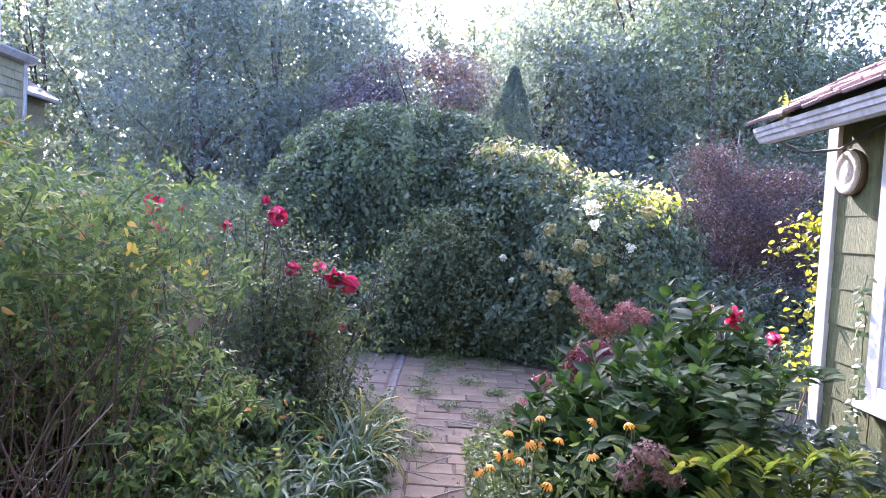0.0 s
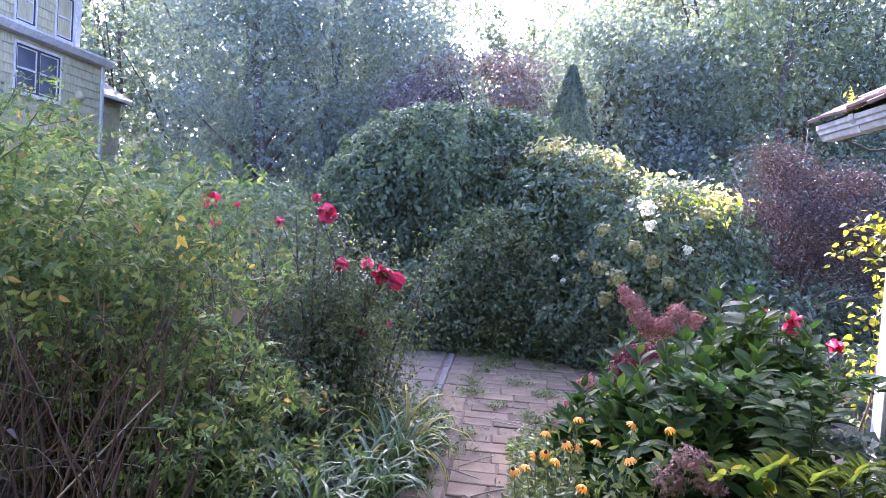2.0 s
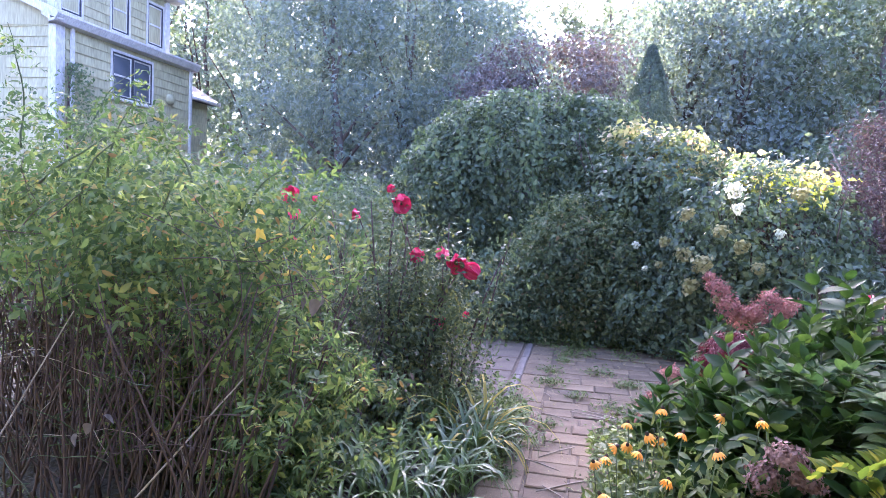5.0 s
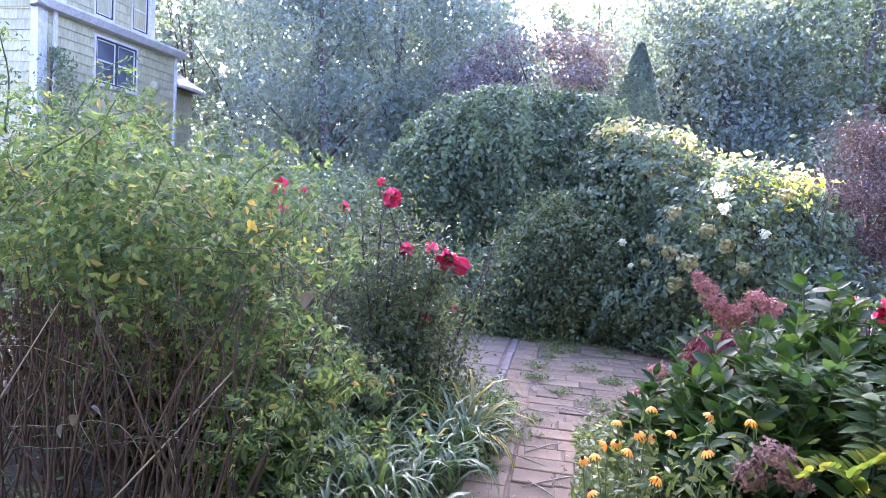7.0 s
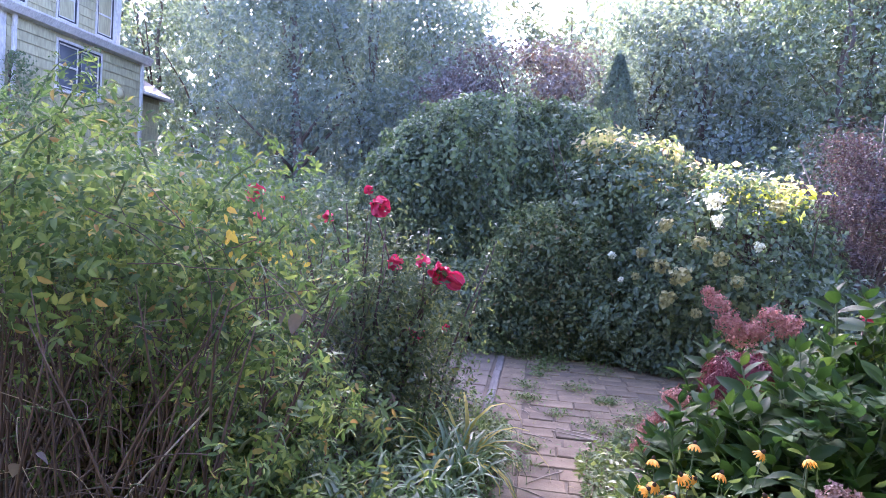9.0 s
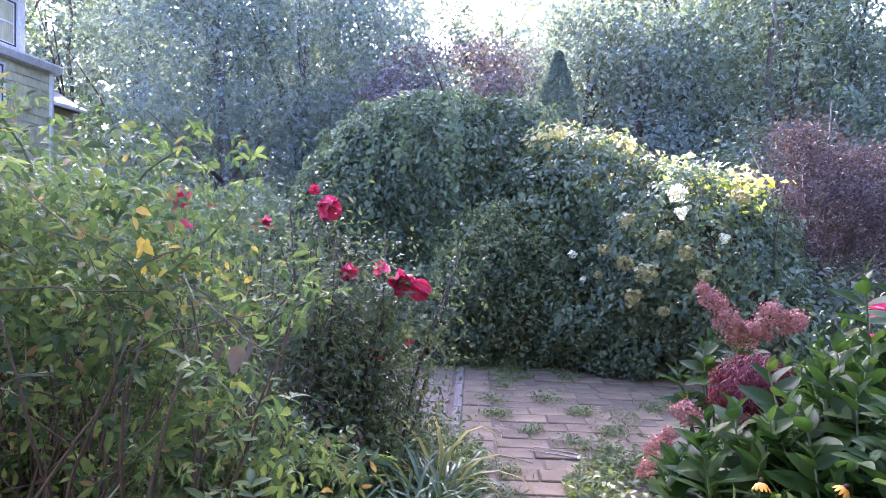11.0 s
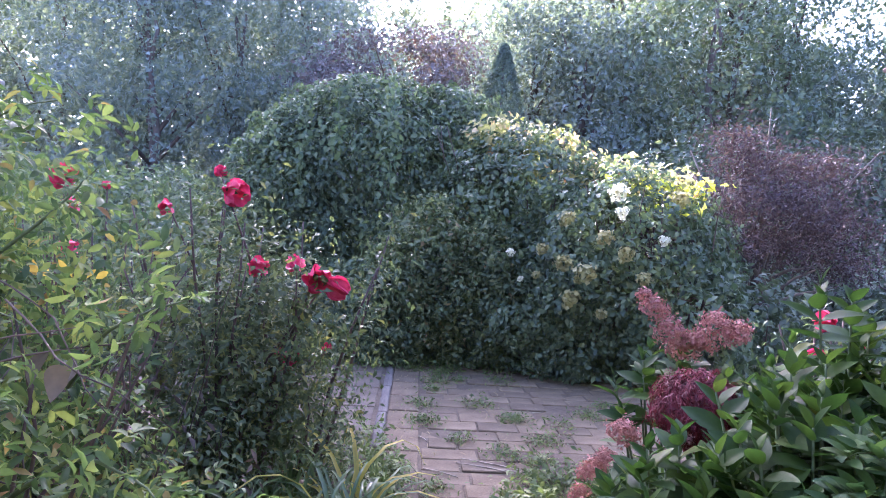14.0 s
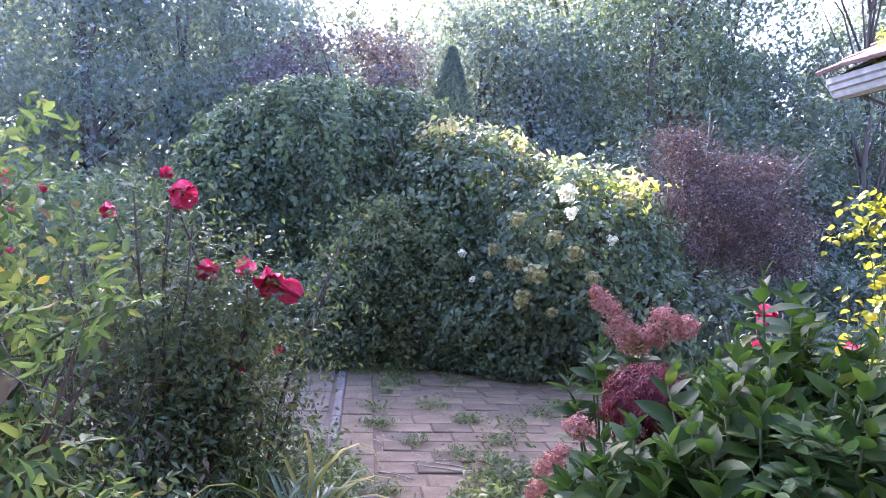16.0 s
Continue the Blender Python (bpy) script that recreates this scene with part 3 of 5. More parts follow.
def shed():
    s = thing("shed", "small green shake-sided shed with white trim and mossy shingle roof", "shed")
    X, Y1, Y0, Z = 2.66, 3.96, -3.0, 2.23
    w = (1.9, 3.33, 0.86, 2.2)
    # side wall with its window opening
    box("wall", (X, w[1], -0.1), (X + 0.1, Y1, 2.52), M_SHEDGREEN, s, bevel=0)
    box("wall", (X, Y0, -0.1), (X + 0.1, w[0], 2.52), M_SHEDGREEN, s, bevel=0)
    box("wall", (X, w[0], -0.1), (X + 0.1, w[1], w[2]), M_SHEDGREEN, s, bevel=0)
    box("wall", (X, w[0], w[3]), (X + 0.1, w[1], 2.52), M_SHEDGREEN, s, bevel=0)
    prism("end_wall", [(X + 0.1, -0.1), (X + 0.1, 2.5), (X + 1.4, 3.2), (X + 2.7, 2.5), (X + 2.7, -0.1)], 1, Y1 - 0.1, Y1, M_SHEDGREEN, s)
    prism("end_wall", [(X + 0.1, -0.1), (X + 0.1, 2.5), (X + 1.4, 3.2), (X + 2.7, 2.5), (X + 2.7, -0.1)], 1, Y0, Y0 + 0.1, M_SHEDGREEN, s)
    box("wall", (X + 2.6, Y0 + 0.1, -0.1), (X + 2.7, Y1 - 0.1, 2.5), M_SHEDGREEN, s, bevel=0)
    box("floor", (X + 0.1, Y0 + 0.1, -0.1), (X + 2.6, Y1 - 0.1, 0.02), M_TIMBER, s, bevel=0)
    courses(s, "shake", 1, X, w[1] + 0.1, Y1 - 0.085, 0.05, 2.5, 0.216, M_SHEDGREEN, 0.7, (), -1.0, 6)
    courses(s, "shake", 1, X, w[0] - 0.1, w[1] + 0.1, 0.05, 0.72, 0.216, M_SHEDGREEN, 0.7, (), -1.0, 7)
    box("corner_board", (X - 0.034, Y1 - 0.085, 0.0), (X, Y1 + 0.025, 2.5), M_WHITE, s)
    box("corner_board", (X, Y1, 0.0), (X + 0.1, Y1 + 0.025, 2.5), M_WHITE, s)
    sash_window(s, "window", X, *w, -1.0, 1, M_WHITE, 0.1)
    # gutter: a moulded trough with a shadow line, end cap and a joint sleeve
    g = 2.22
    prism("gutter", [(g + 0.1, Z - 0.005), (g + 0.04, Z - 0.005), (g + 0.032, Z + 0.008), (g + 0.026, Z + 0.026), (g + 0.012, Z + 0.028), (g + 0.006, Z + 0.05), (g - 0.006, Z + 0.058), (g - 0.008, Z + 0.085),
                     (g + 0.012, Z + 0.085), (g + 0.04, Z + 0.012), (g + 0.1, Z + 0.006)], 1, Y0 - 0.1, Y1 + 0.14, M_WHITE, s, "white painted gutter")
    prism("gutter_end", [(g + 0.1, Z - 0.005), (g + 0.04, Z - 0.005), (g, Z + 0.05), (g - 0.008, Z + 0.085), (g + 0.1, Z + 0.085)], 1, Y1 + 0.135, Y1 + 0.146, M_WHITE, s)
    prism("gutter_joint", [(g + 0.1, Z - 0.01), (g + 0.037, Z - 0.01), (g + 0.02, Z + 0.025), (g - 0.012, Z + 0.056), (g - 0.014, Z + 0.09), (g + 0.1, Z + 0.09)], 1, Y1 - 0.3, Y1 - 0.25, M_WHITE, s)
    prism("fascia", [(g + 0.1, Z - 0.004), (g + 0.12, Z - 0.004), (g + 0.12, Z + 0.12), (g + 0.1, Z + 0.12)], 1, Y0 - 0.1, Y1 + 0.13, M_SHEDGREEN, s)
    # roof deck and its shingles, course by course
    ridge = (X + 1.4, Z + 0.1 + 0.55 * 1.84)
    slope = (ridge[1] - (Z + 0.1)) / (ridge[0] - g)
    prism("roof_deck", [(g + 0.04, Z + 0.11), (ridge[0], ridge[1] - 0.03), (ridge[0], ridge[1] - 0.06), (g + 0.115, Z + 0.095)], 1, Y0 - 0.15, Y1 + 0.12, M_SHEDGREEN, s, "dark green eave underside")
    prism("roof_deck", [(ridge[0], ridge[1] - 0.03), (X + 3.2, Z + 0.1), (X + 3.2, Z + 0.07), (ridge[0], ridge[1] - 0.06)], 1, Y0 - 0.15, Y1 + 0.12, M_DARKROOF, s)
    ang = math.degrees(math.atan(slope))
    rng = random.Random(9)
    widths = [0.2, 0.26, 0.3, 0.17]
    tiles = [box_mesh(0.22, wd - 0.008, 0.022, M_ROOF, 0.004) for wd in widths]
    dist = 0.05
    length = math.hypot(ridge[0] - g, ridge[1] - Z - 0.1)
    while dist < length:
        y = Y1 + 0.16
        while y > Y0 - 0.1:
            i = rng.randrange(4)
            px, pz = g + dist * math.cos(radians(ang)), Z + 0.125 + dist * math.sin(radians(ang))
            part("shingle", tiles[i], s, "", pose(px, y - widths[i] / 2, pz + 0.004 + rng.uniform(0, 0.008), rng.uniform(-3, 3), -ang + 4.5 + rng.uniform(-3, 3), rng.uniform(-2, 2)))
            y -= widths[i]
        dist += 0.16
    # round cast ornament
    bm = bmesh.new()
    prof = [(0.0, 0.03), (0.035, 0.034), (0.045, 0.02), (0.065, 0.02), (0.075, 0.032), (0.09, 0.03), (0.098, 0.015), (0.098, 0.0)]
    rings = []
    for r, d in prof:
        rings.append([bm.verts.new((-d - 0.012, r * math.cos(2 * math.pi * a / 28), r * math.sin(2 * math.pi * a / 28))) for a in range(28)])
    for a, b in zip(rings, rings[1:]):
        for i in range(28):
            bm.faces.new((a[i], a[(i + 1) % 28], b[(i + 1) % 28], b[i]))
    bmesh.ops.remove_doubles(bm, verts=bm.verts[:], dist=0.0005)
    me = bpy.data.meshes.new("ornament")
    bm.to_mesh(me)
    bm.free()
    me.materials.append(M_STONE)
    me.shade_smooth()
    orn = thing("wall_ornament", "round cream cast plaque with brown rim on green shed wall", "ornament", X - 0.012, 3.72, 2.03)
    spread = Matrix.Diagonal((0.6, 1.2, 1.32, 1))
    part("face", me, orn, "weathered cream face", Matrix.Translation((-0.033, 0, 0)) @ spread)
    rim = tubes_mesh([([(0.012, 0, 0), (-0.025, 0, 0), (-0.039, 0, 0)], [0.115, 0.125, 0.122])], M_RIM, 28)
    part("rim", rim, orn, "dark brown rim", Matrix.Diagonal((1, 1, 1.1, 1)))
    pts = [(X - 0.32, Y1 + 0.05, Z), (X - 0.2, Y1 - 0.02, Z - 0.07), (X - 0.07, Y1 - 0.18, Z - 0.06), (X - 0.06, Y1 - 0.5, Z + 0.03), (X - 0.09, Y1 - 1.0, Z + 0.1)]
    cable = part("cable", tubes_mesh([(pts, [0.009] * 5)], M_CABLE))
    tagged(cable, "grey cable looped under the shed gutter", "cable")


shed()


# ---- plants ----
def vine_mound():
    m = thing("vine_mound", "large arbor mound smothered in climbing vines", "vine", -0.9, 10.5)
    off = np.array((-0.9, 10.5, 0))
    dome = [(-0.75, 10.4, 1.4, 1.75, 1.7, 2.03), (0.42, 10.5, 1.48, 1.02, 1.5, 1.93), (-1.5, 10.3, 1.2, 1.28, 1.6, 1.83)]
    p, n = shell(dome, 62000, 0.2, 0.02, RNG, 0.08)
    part("foliage", foliage(p - off, n, 0.074, M_VINE, 1.3, 0.7, 0.62, True, droop=0.3), m)
    # Light on the mound's top painted in as paler leaves above 2.2 m.
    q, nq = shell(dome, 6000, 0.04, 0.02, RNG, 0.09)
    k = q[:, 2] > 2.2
    part("top_foliage", foliage(q[k] - off + nq[k] * 0.03, nq[k], 0.085, M_VINE_PALE, 0.9, 0.6), m, "paler leaves painting in light on the mound top")
    # trailing strands
    lines, lp, ln = [], [], []
    for x, z0, z1 in ((-0.45, 3.2, 1.7), (0.3, 2.9, 2.0), (-1.4, 2.8, 1.6), (-0.4, 3.3, 2.4), (-1.9, 2.6, 1.4), (-0.5, 3.3, 1.9), (-1.0, 3.1, 2.3)):
        pts = []
        for z in np.linspace(z0, z1, 11):
            x += RNG.normal(0, 0.03)
            deep = max(0.02, 1 - ((x + 0.75) / 1.75) ** 2 - ((z - 1.4) / 2.03) ** 2)
            pts.append(np.array((x, 10.36 - 1.74 * math.sqrt(deep), z)))
        lines.append(([np.array(a) - off for a in pts], [0.006] * 11))
        for a in pts:
            for _ in range(9):
                lp.append(a + RNG.normal(0, 0.05, 3)), ln.append((0, -1, 0.3))
    rods("strand", lines, M_GREENSTEM, m, "", 4)
    part("strand_leaves", foliage(np.array(lp) - off, np.array(ln, float), 0.09, M_VINE_PALE, 1.2), m)
    # posts of the hidden arbor
    for x, y in ((-2.2, 9.7), (0.6, 9.7), (-2.2, 11.8), (0.6, 11.8)):
        part("post", tubes_mesh([([np.array((x, y, -0.03)) - off, np.array((x, y, 2.3)) - off], [0.05, 0.045])], M_BARK), m)


vine_mound()


def shrub_mass(name, label, blobs, n, size, mat, hang=0.7, stems=14, depth=0.22, aspect=0.6, category="shrub", spread=0.7, simple=False):
    cx, cy = blobs[0][0], blobs[0][1]
    t = thing(name, label, category, cx, cy)
    off = np.array((cx, cy, 0))
    p, nn = shell(blobs, n, depth)
    part("foliage", foliage(p - off, nn, size, mat, hang, spread, aspect, simple), t)
    lines = []
    for i in range(stems):
        b = blobs[i % len(blobs)]
        a = RNG.uniform(0, 2 * math.pi)
        start = np.array((b[0] + 0.3 * b[3] * math.cos(a), b[1] + 0.3 * b[4] * math.sin(a), -0.03)) - off
        top = (b[0] - off[0] + 0.75 * b[3] * math.cos(a), b[1] - off[1] + 0.75 * b[4] * math.sin(a), b[2] + b[5] * 0.55)
        way = np.array(top) - start
        pts = wander(start, way, np.linalg.norm(way), 6, 0.08)
        lines.append((pts, [0.014 - 0.0017 * k for k in range(7)]))
    rods("stem", lines, M_STEM, t)
    return t, off


shrub_mass("vine_shrub", "dense dark climbing shrub spilling onto the patio edge",
           [(0.8, 8.5, 0.55, 1.05, 0.75, 0.95), (-0.6, 8.3, 0.3, 1.2, 0.6, 0.72), (1.7, 8.2, 0.5, 1.2, 0.9, 0.9)], 38000, 0.062, M_VINE, 0.9, 20, simple=True)
shrub_mass("honeysuckle", "rounded shrub of small grey-green leaves before the arbor", [(0.2, 8.2, 0.78, 0.72, 0.55, 1.0), (0.75, 8.1, 0.7, 0.55, 0.5, 0.9), (-0.2, 8.1, 0.45, 0.5, 0.45, 0.75)], 17000, 0.066, M_SMALL, 0.5, 14, 0.34, 0.5, simple=True, spread=1.0)
hyd_shrub, HOFF = shrub_mass("panicle_hydrangea", "tall hydrangea shrub with cream and faded flower heads",
                             [(2.2, 8.1, 1.0, 1.1, 1.05, 1.25), (1.3, 8.9, 1.6, 1.1, 0.9, 1.05), (2.7, 7.6, 0.5, 0.7, 0.8, 0.9), (2.85, 8.4, 1.0, 0.8, 0.8, 1.05), (3.2, 8.3, 0.5, 0.65, 0.7, 0.9)], 27000, 0.078, M_VINE, 0.7, 16)
shrub_mass("crest_vine", "vine tips along the crest with sunlight painted in", [(0.95, 9.2, 2.6, 0.45, 0.4, 0.3), (1.5, 8.9, 2.4, 0.5, 0.4, 0.35), (2.15, 8.5, 2.1, 0.5, 0.4, 0.33), (2.75, 8.2, 2.0, 0.42, 0.4, 0.3)], 1500, 0.1, M_SUN_PAINT, 0.1, 10, 0.6, category="vine")
shrub_mass("lemon_vine", "vine tips with sun painted in as lemon yellow", [(2.25, 7.9, 2.0, 0.42, 0.25, 0.12), (2.75, 7.8, 1.98, 0.4, 0.2, 0.12), (2.5, 7.5, 1.8, 0.4, 0.25, 0.14), (2.95, 7.7, 2.05, 0.3, 0.2, 0.05)], 150, 0.085, M_LEMON, 0.0, 6, 0.6, category="vine")
shrub_mass("hedge_bank", "tangled green shrubs beyond the rose bed",
           [(-3.6, 9.2, 0.6, 1.8, 1.1, 1.3), (-5.6, 9.8, 0.7, 1.8, 1.2, 1.4), (-2.6, 8.6, 0.3, 1.1, 0.8, 1.1), (-8.0, 11, 0.8, 2.2, 1.5, 1.5)], 20000, 0.1, M_VINE_PALE, 0.4, 16, simple=True)
shrub_mass("feathery_shrub", "grey-green feathery shrub beside the vine mound", [(-2.75, 8.9, 0.8, 0.55, 0.6, 1.25)], 5000, 0.07, M_VINE_PALE, -0.6, 8, 0.4, 0.25)
shrub_mass("low_bank", "shaded shrubs under the maple", [(4.6, 10.3, 0.4, 1.4, 0.8, 0.9), (6.6, 10.0, 0.4, 1.6, 0.9, 0.9), (9.0, 10.2, 0.5, 1.8, 1.0, 1.0), (3.5, 7.5, 0.3, 0.5, 0.5, 0.85), (5.6, 7.6, 0.2, 1.1, 0.6, 0.5), (4.2, 7.0, 0.15, 0.8, 0.5, 0.45)], 13000, 0.09, M_UNDER, 0.5, 12)


def ball_of_florets(n, rx, rz, size, mat, seed=0):
    """A rounded flower head built of many four-petalled florets."""
    rng = np.random.default_rng(seed)
    d = unit(rng.normal(size=(n, 3)))
    d[:, 2] = np.abs(d[:, 2]) * 1.2 - 0.35
    d = unit(d)
    lump = 1 + 0.22 * np.sin(d[:, :1] * 6 + seed) * np.sin(d[:, 1:2] * 5 + 2) + 0.15 * np.sin(d[:, 2:] * 9)
    c = d * np.array((rx, rx, rz)) * lump * rng.uniform(0.6, 1.12, (n, 1))
    size = size * np.tile(rng.uniform(0.6, 1.3, n), 4)
    d = unit(d + rng.normal(0, 0.45, (n, 3)))
    base, way, nor = [], [], []
    ref = unit(np.cross(d, rng.normal(size=(n, 3))))
    for k in range(4):
        a = k * math.pi / 2
        w = ref * math.cos(a) + np.cross(d, ref) * math.sin(a)
        base.append(c), way.append(w + d * 0.25), nor.append(d)
    return leaf_mesh(np.concatenate(base), np.concatenate(way), np.concatenate(nor), size, size * 0.85, mat, 0.1, 0.05, True)


HEADS = {"cream": ball_of_florets(130, 0.09, 0.12, 0.026, M_CREAM, 1), "lime": ball_of_florets(110, 0.085, 0.09, 0.024, M_LIME, 2),
         "pink": ball_of_florets(520, 0.12, 0.1, 0.0135, M_PINK, 3), "mauve": ball_of_florets(420, 0.12, 0.085, 0.016, M_MAUVE, 4)}


def head_at(parent, off, p, kind, s=1.0, tilt=0.0, label=""):
    ob = part("flower_head", HEADS[kind], parent, label, pose(*(np.array(p) - off), tilt, 0, RNG.uniform(0, 360)))
    ob.scale = (s, s, s)
    return ob


for p, kind, s in (((1.845, 7.05, 1.87), "cream", 0.82), ((1.86, 7.0, 1.68), "cream", 0.6), ((1.45, 7.28, 1.6), "lime", 0.9), ((2.55, 7.35, 1.84), "lime", 1.1),
                   ((1.52, 7.2, 0.84), "lime", 1.1), ((1.6, 7.05, 1.1), "lime", 1.1), ((1.42, 7.2, 1.18), "lime", 0.9), ((1.95, 7.0, 1.3), "lime", 0.9),
                   ((2.3, 7.0, 1.45), "cream", 0.5), ((1.2, 7.4, 1.05), "lime", 0.45), ((1.05, 7.45, 1.0), "cream", 0.3), ((1.75, 7.05, 1.45), "lime", 0.8),
                   ((1.25, 7.4, 1.3), "lime", 0.7), ((0.95, 7.5, 1.25), "cream", 0.4), ((2.1, 6.95, 1.1), "lime", 0.7), ((1.75, 7.0, 0.75), "lime", 0.6)):
    head_at(hyd_shrub, HOFF, p, kind, s, 50, "creamy white flower head" if kind == "cream" else "faded greenish flower head")


# hibiscus and its flowers
def petal_mesh(r, mat, seed):
    """One wide ruffled petal, cupped."""
    rng = np.random.default_rng(seed)
    nu, nv = 5, 6
    v, f = [], []
    for i in range(nu + 1):
        t = i / nu
        w = r * 0.62 * math.sin(math.pi * min(1, 0.12 + t * 0.75)) ** 0.8
        for j in range(nv + 1):
            s = j / nv * 2 - 1
            z = 0.35 * r * t * t + 0.06 * r * math.sin(s * 7 + seed) * t + abs(s) * 0.12 * r * t
            v.append((s * w, t * r + 0.03 * r * math.cos(s * 9 + seed) * t, z))
    for i in range(nu):
        for j in range(nv):
            a = i * (nv + 1) + j
            f.append((a, a + 1, a + nv + 2, a + nv + 1))
    return mesh_of(v, f, mat, True)


PETALS = [petal_mesh(0.105, M_RED, k) for k in range(3)]
CALYX = tubes_mesh([([(0, 0, -0.03), (0, 0, -0.01), (0, 0, 0.02), (0, 0, 0.07)], [0.008, 0.018, 0.014, 0.004])], M_GREENSTEM)


def bloom(parent, off, p, s=1.0, droop=80, turn=0.0, closed=0.0):
    fl = part("flower", CALYX, parent, "drooping crimson bloom", pose(*(np.array(p) - off), droop, 0, turn))
    fl.scale = (s, s, s)
    for k in range(5):
        part("petal", PETALS[k % 3], fl, "", pose(0, 0, 0.005 * (k % 2), 25 + closed, 0, 72 * k + 11))
    return fl


def hibiscus(name, label, stems, blooms, height, spread, cx, cy, leaves, mat=M_HIB, seed=2):
    rng = np.random.default_rng(seed)
    t = thing(name, label, "shrub", cx, cy)
    off = np.array((cx, cy, 0))
    lines, pts = [], []
    ends = [b[0] for b in blooms]
    for i in range(stems):
        a = rng.uniform(0, 2 * math.pi)
        r = spread * math.sqrt(rng.random())
        foot = np.array((cx + r * 0.6 * math.cos(a), cy + r * 0.5 * math.sin(a), -0.03))
        top = np.array(ends[i]) if i < len(ends) else np.array((cx + r * 1.15 * math.cos(a), cy + r * 0.8 * math.sin(a), height * rng.uniform(0.65, 1.0)))
        mid = (foot + top) / 2 + rng.normal(0, 0.05, 3)
        line = [foot, (foot + mid) / 2, mid, (mid + top) / 2 + rng.normal(0, 0.03, 3), top]
        lines.append(([q - off for q in line], [0.012, 0.011, 0.009, 0.007, 0.004]))
        for k in range(leaves):
            u = rng.uniform(0.18, 1.0) * 3.999
            j = int(u)
            q = line[j] + (line[j + 1] - line[j]) * (u - j)
            pts.append(q + rng.normal(0, 0.11, 3))
    rods("stem", lines, M_STEM, t)
    pts = np.array(pts)
    out = unit(pts - np.array((cx, cy, height * 0.4)))
    part("foliage", foliage(pts - off, out, 0.047, mat, 0.5, 0.9, 0.42, rng=rng), t)
    for p, s, droop, turn, closed in blooms:
        bloom(t, off, p, s, droop, turn, closed)
    bud = tubes_mesh([([(0, 0, 0), (0, 0, 0.008), (0, 0, 0.022), (0, 0, 0.036), (0, 0, 0.045)], [0.004, 0.014, 0.019, 0.012, 0.003])], M_BUD, 9)
    for k in range(10):
        e = lines[k % len(lines)][0][3 + k % 2]
        part("bud", bud, t, "pale green seed pod", pose(*(e + rng.normal(0, 0.06, 3)), rng.uniform(-30, 30), rng.uniform(-30, 30), 0))
    return t, off


hibiscus("hibiscus_shrub", "leggy hibiscus shrub with drooping red blooms", 24,
         [((-0.47, 4.36, 1.2), 1.1, 100, 20, 20), ((-0.4, 4.3, 1.18), 1.0, 120, 100, 35), ((-0.9, 4.29, 1.6), 1.0, 105, 60, 15), ((-0.95, 4.35, 1.67), 0.5, 60, 10, 60),
          ((-0.61, 4.54, 0.8), 1.1, 140, 0, 30), ((-0.73, 4.4, 1.22), 0.9, 80, -20, 35), ((-1.25, 4.5, 1.5), 0.7, 95, 0, 30), ((-0.42, 4.6, 0.78), 0.4, 40, 0, 65),
          ((-0.55, 4.3, 1.24), 0.8, 70, 200, 40)],
         1.62, 0.7, -0.85, 4.6, 420)
shrub_mass("weedy_shrub", "low weedy shrub below the hibiscus", [(-1.35, 4.4, 0.4, 0.6, 0.45, 0.7), (-0.9, 4.3, 0.45, 0.5, 0.35, 0.75), (-0.95, 3.95, 0.25, 0.4, 0.35, 0.4), (-0.48, 4.5, 0.3, 0.3, 0.35, 0.55), (-1.9, 4.7, 0.5, 0.6, 0.4, 0.7)], 14000, 0.042, M_HIB, 0.2, 12, 0.6, 0.4)
hibiscus("hibiscus_shrub", "hibiscus shrub with crimson blooms among the bush", 26,
         [((-1.82, 4.6, 1.6), 1.1, 70, 10, 20), ((-1.8, 4.6, 1.5), 0.8, 120, 30, 40), ((-1.78, 4.6, 1.26), 0.9, 90, 0, 30), ((-1.8, 5.0, 1.58), 0.4, 20, 0, 65)],
         1.55, 0.6, -1.95, 5.2, 80, M_HIB, 5)
hibiscus("hibiscus_shrub", "hibiscus with red blooms beside the shed corner", 16,
         [((2.0, 4.2, 1.14), 0.85, 90, 15, 35), ((2.22, 4.15, 1.13), 0.9, 100, -40, 35), ((1.93, 4.15, 0.98), 0.8, 110, 60, 30), ((2.14, 4.1, 1.05), 0.8, 80, 120, 40),
          ((2.42, 4.1, 1.0), 0.75, 110, 0, 30)],
         1.15, 0.45, 2.2, 4.0, 60, M_VINE_PALE, 8)


def creeper():
    t = thing("creeper", "thin green creeper climbing the shed window trim", "vine", 2.61, 3.47)
    line = [np.array((0.0, RNG.normal(0, 0.015), z)) for z in np.linspace(-0.03, 1.45, 13)]
    rods("stem", [(line, [0.004] * 13)], M_GREENSTEM, t, "", 4)
    p = np.array([(-0.015, RNG.normal(0, 0.04), RNG.uniform(0.5, 1.45)) for _ in range(80)])
    part("foliage", foliage(p, np.tile((-1.0, -0.2, 0.2), (80, 1)), 0.05, M_VINE_PALE, 0.5, 0.4, 0.55), t)


creeper()


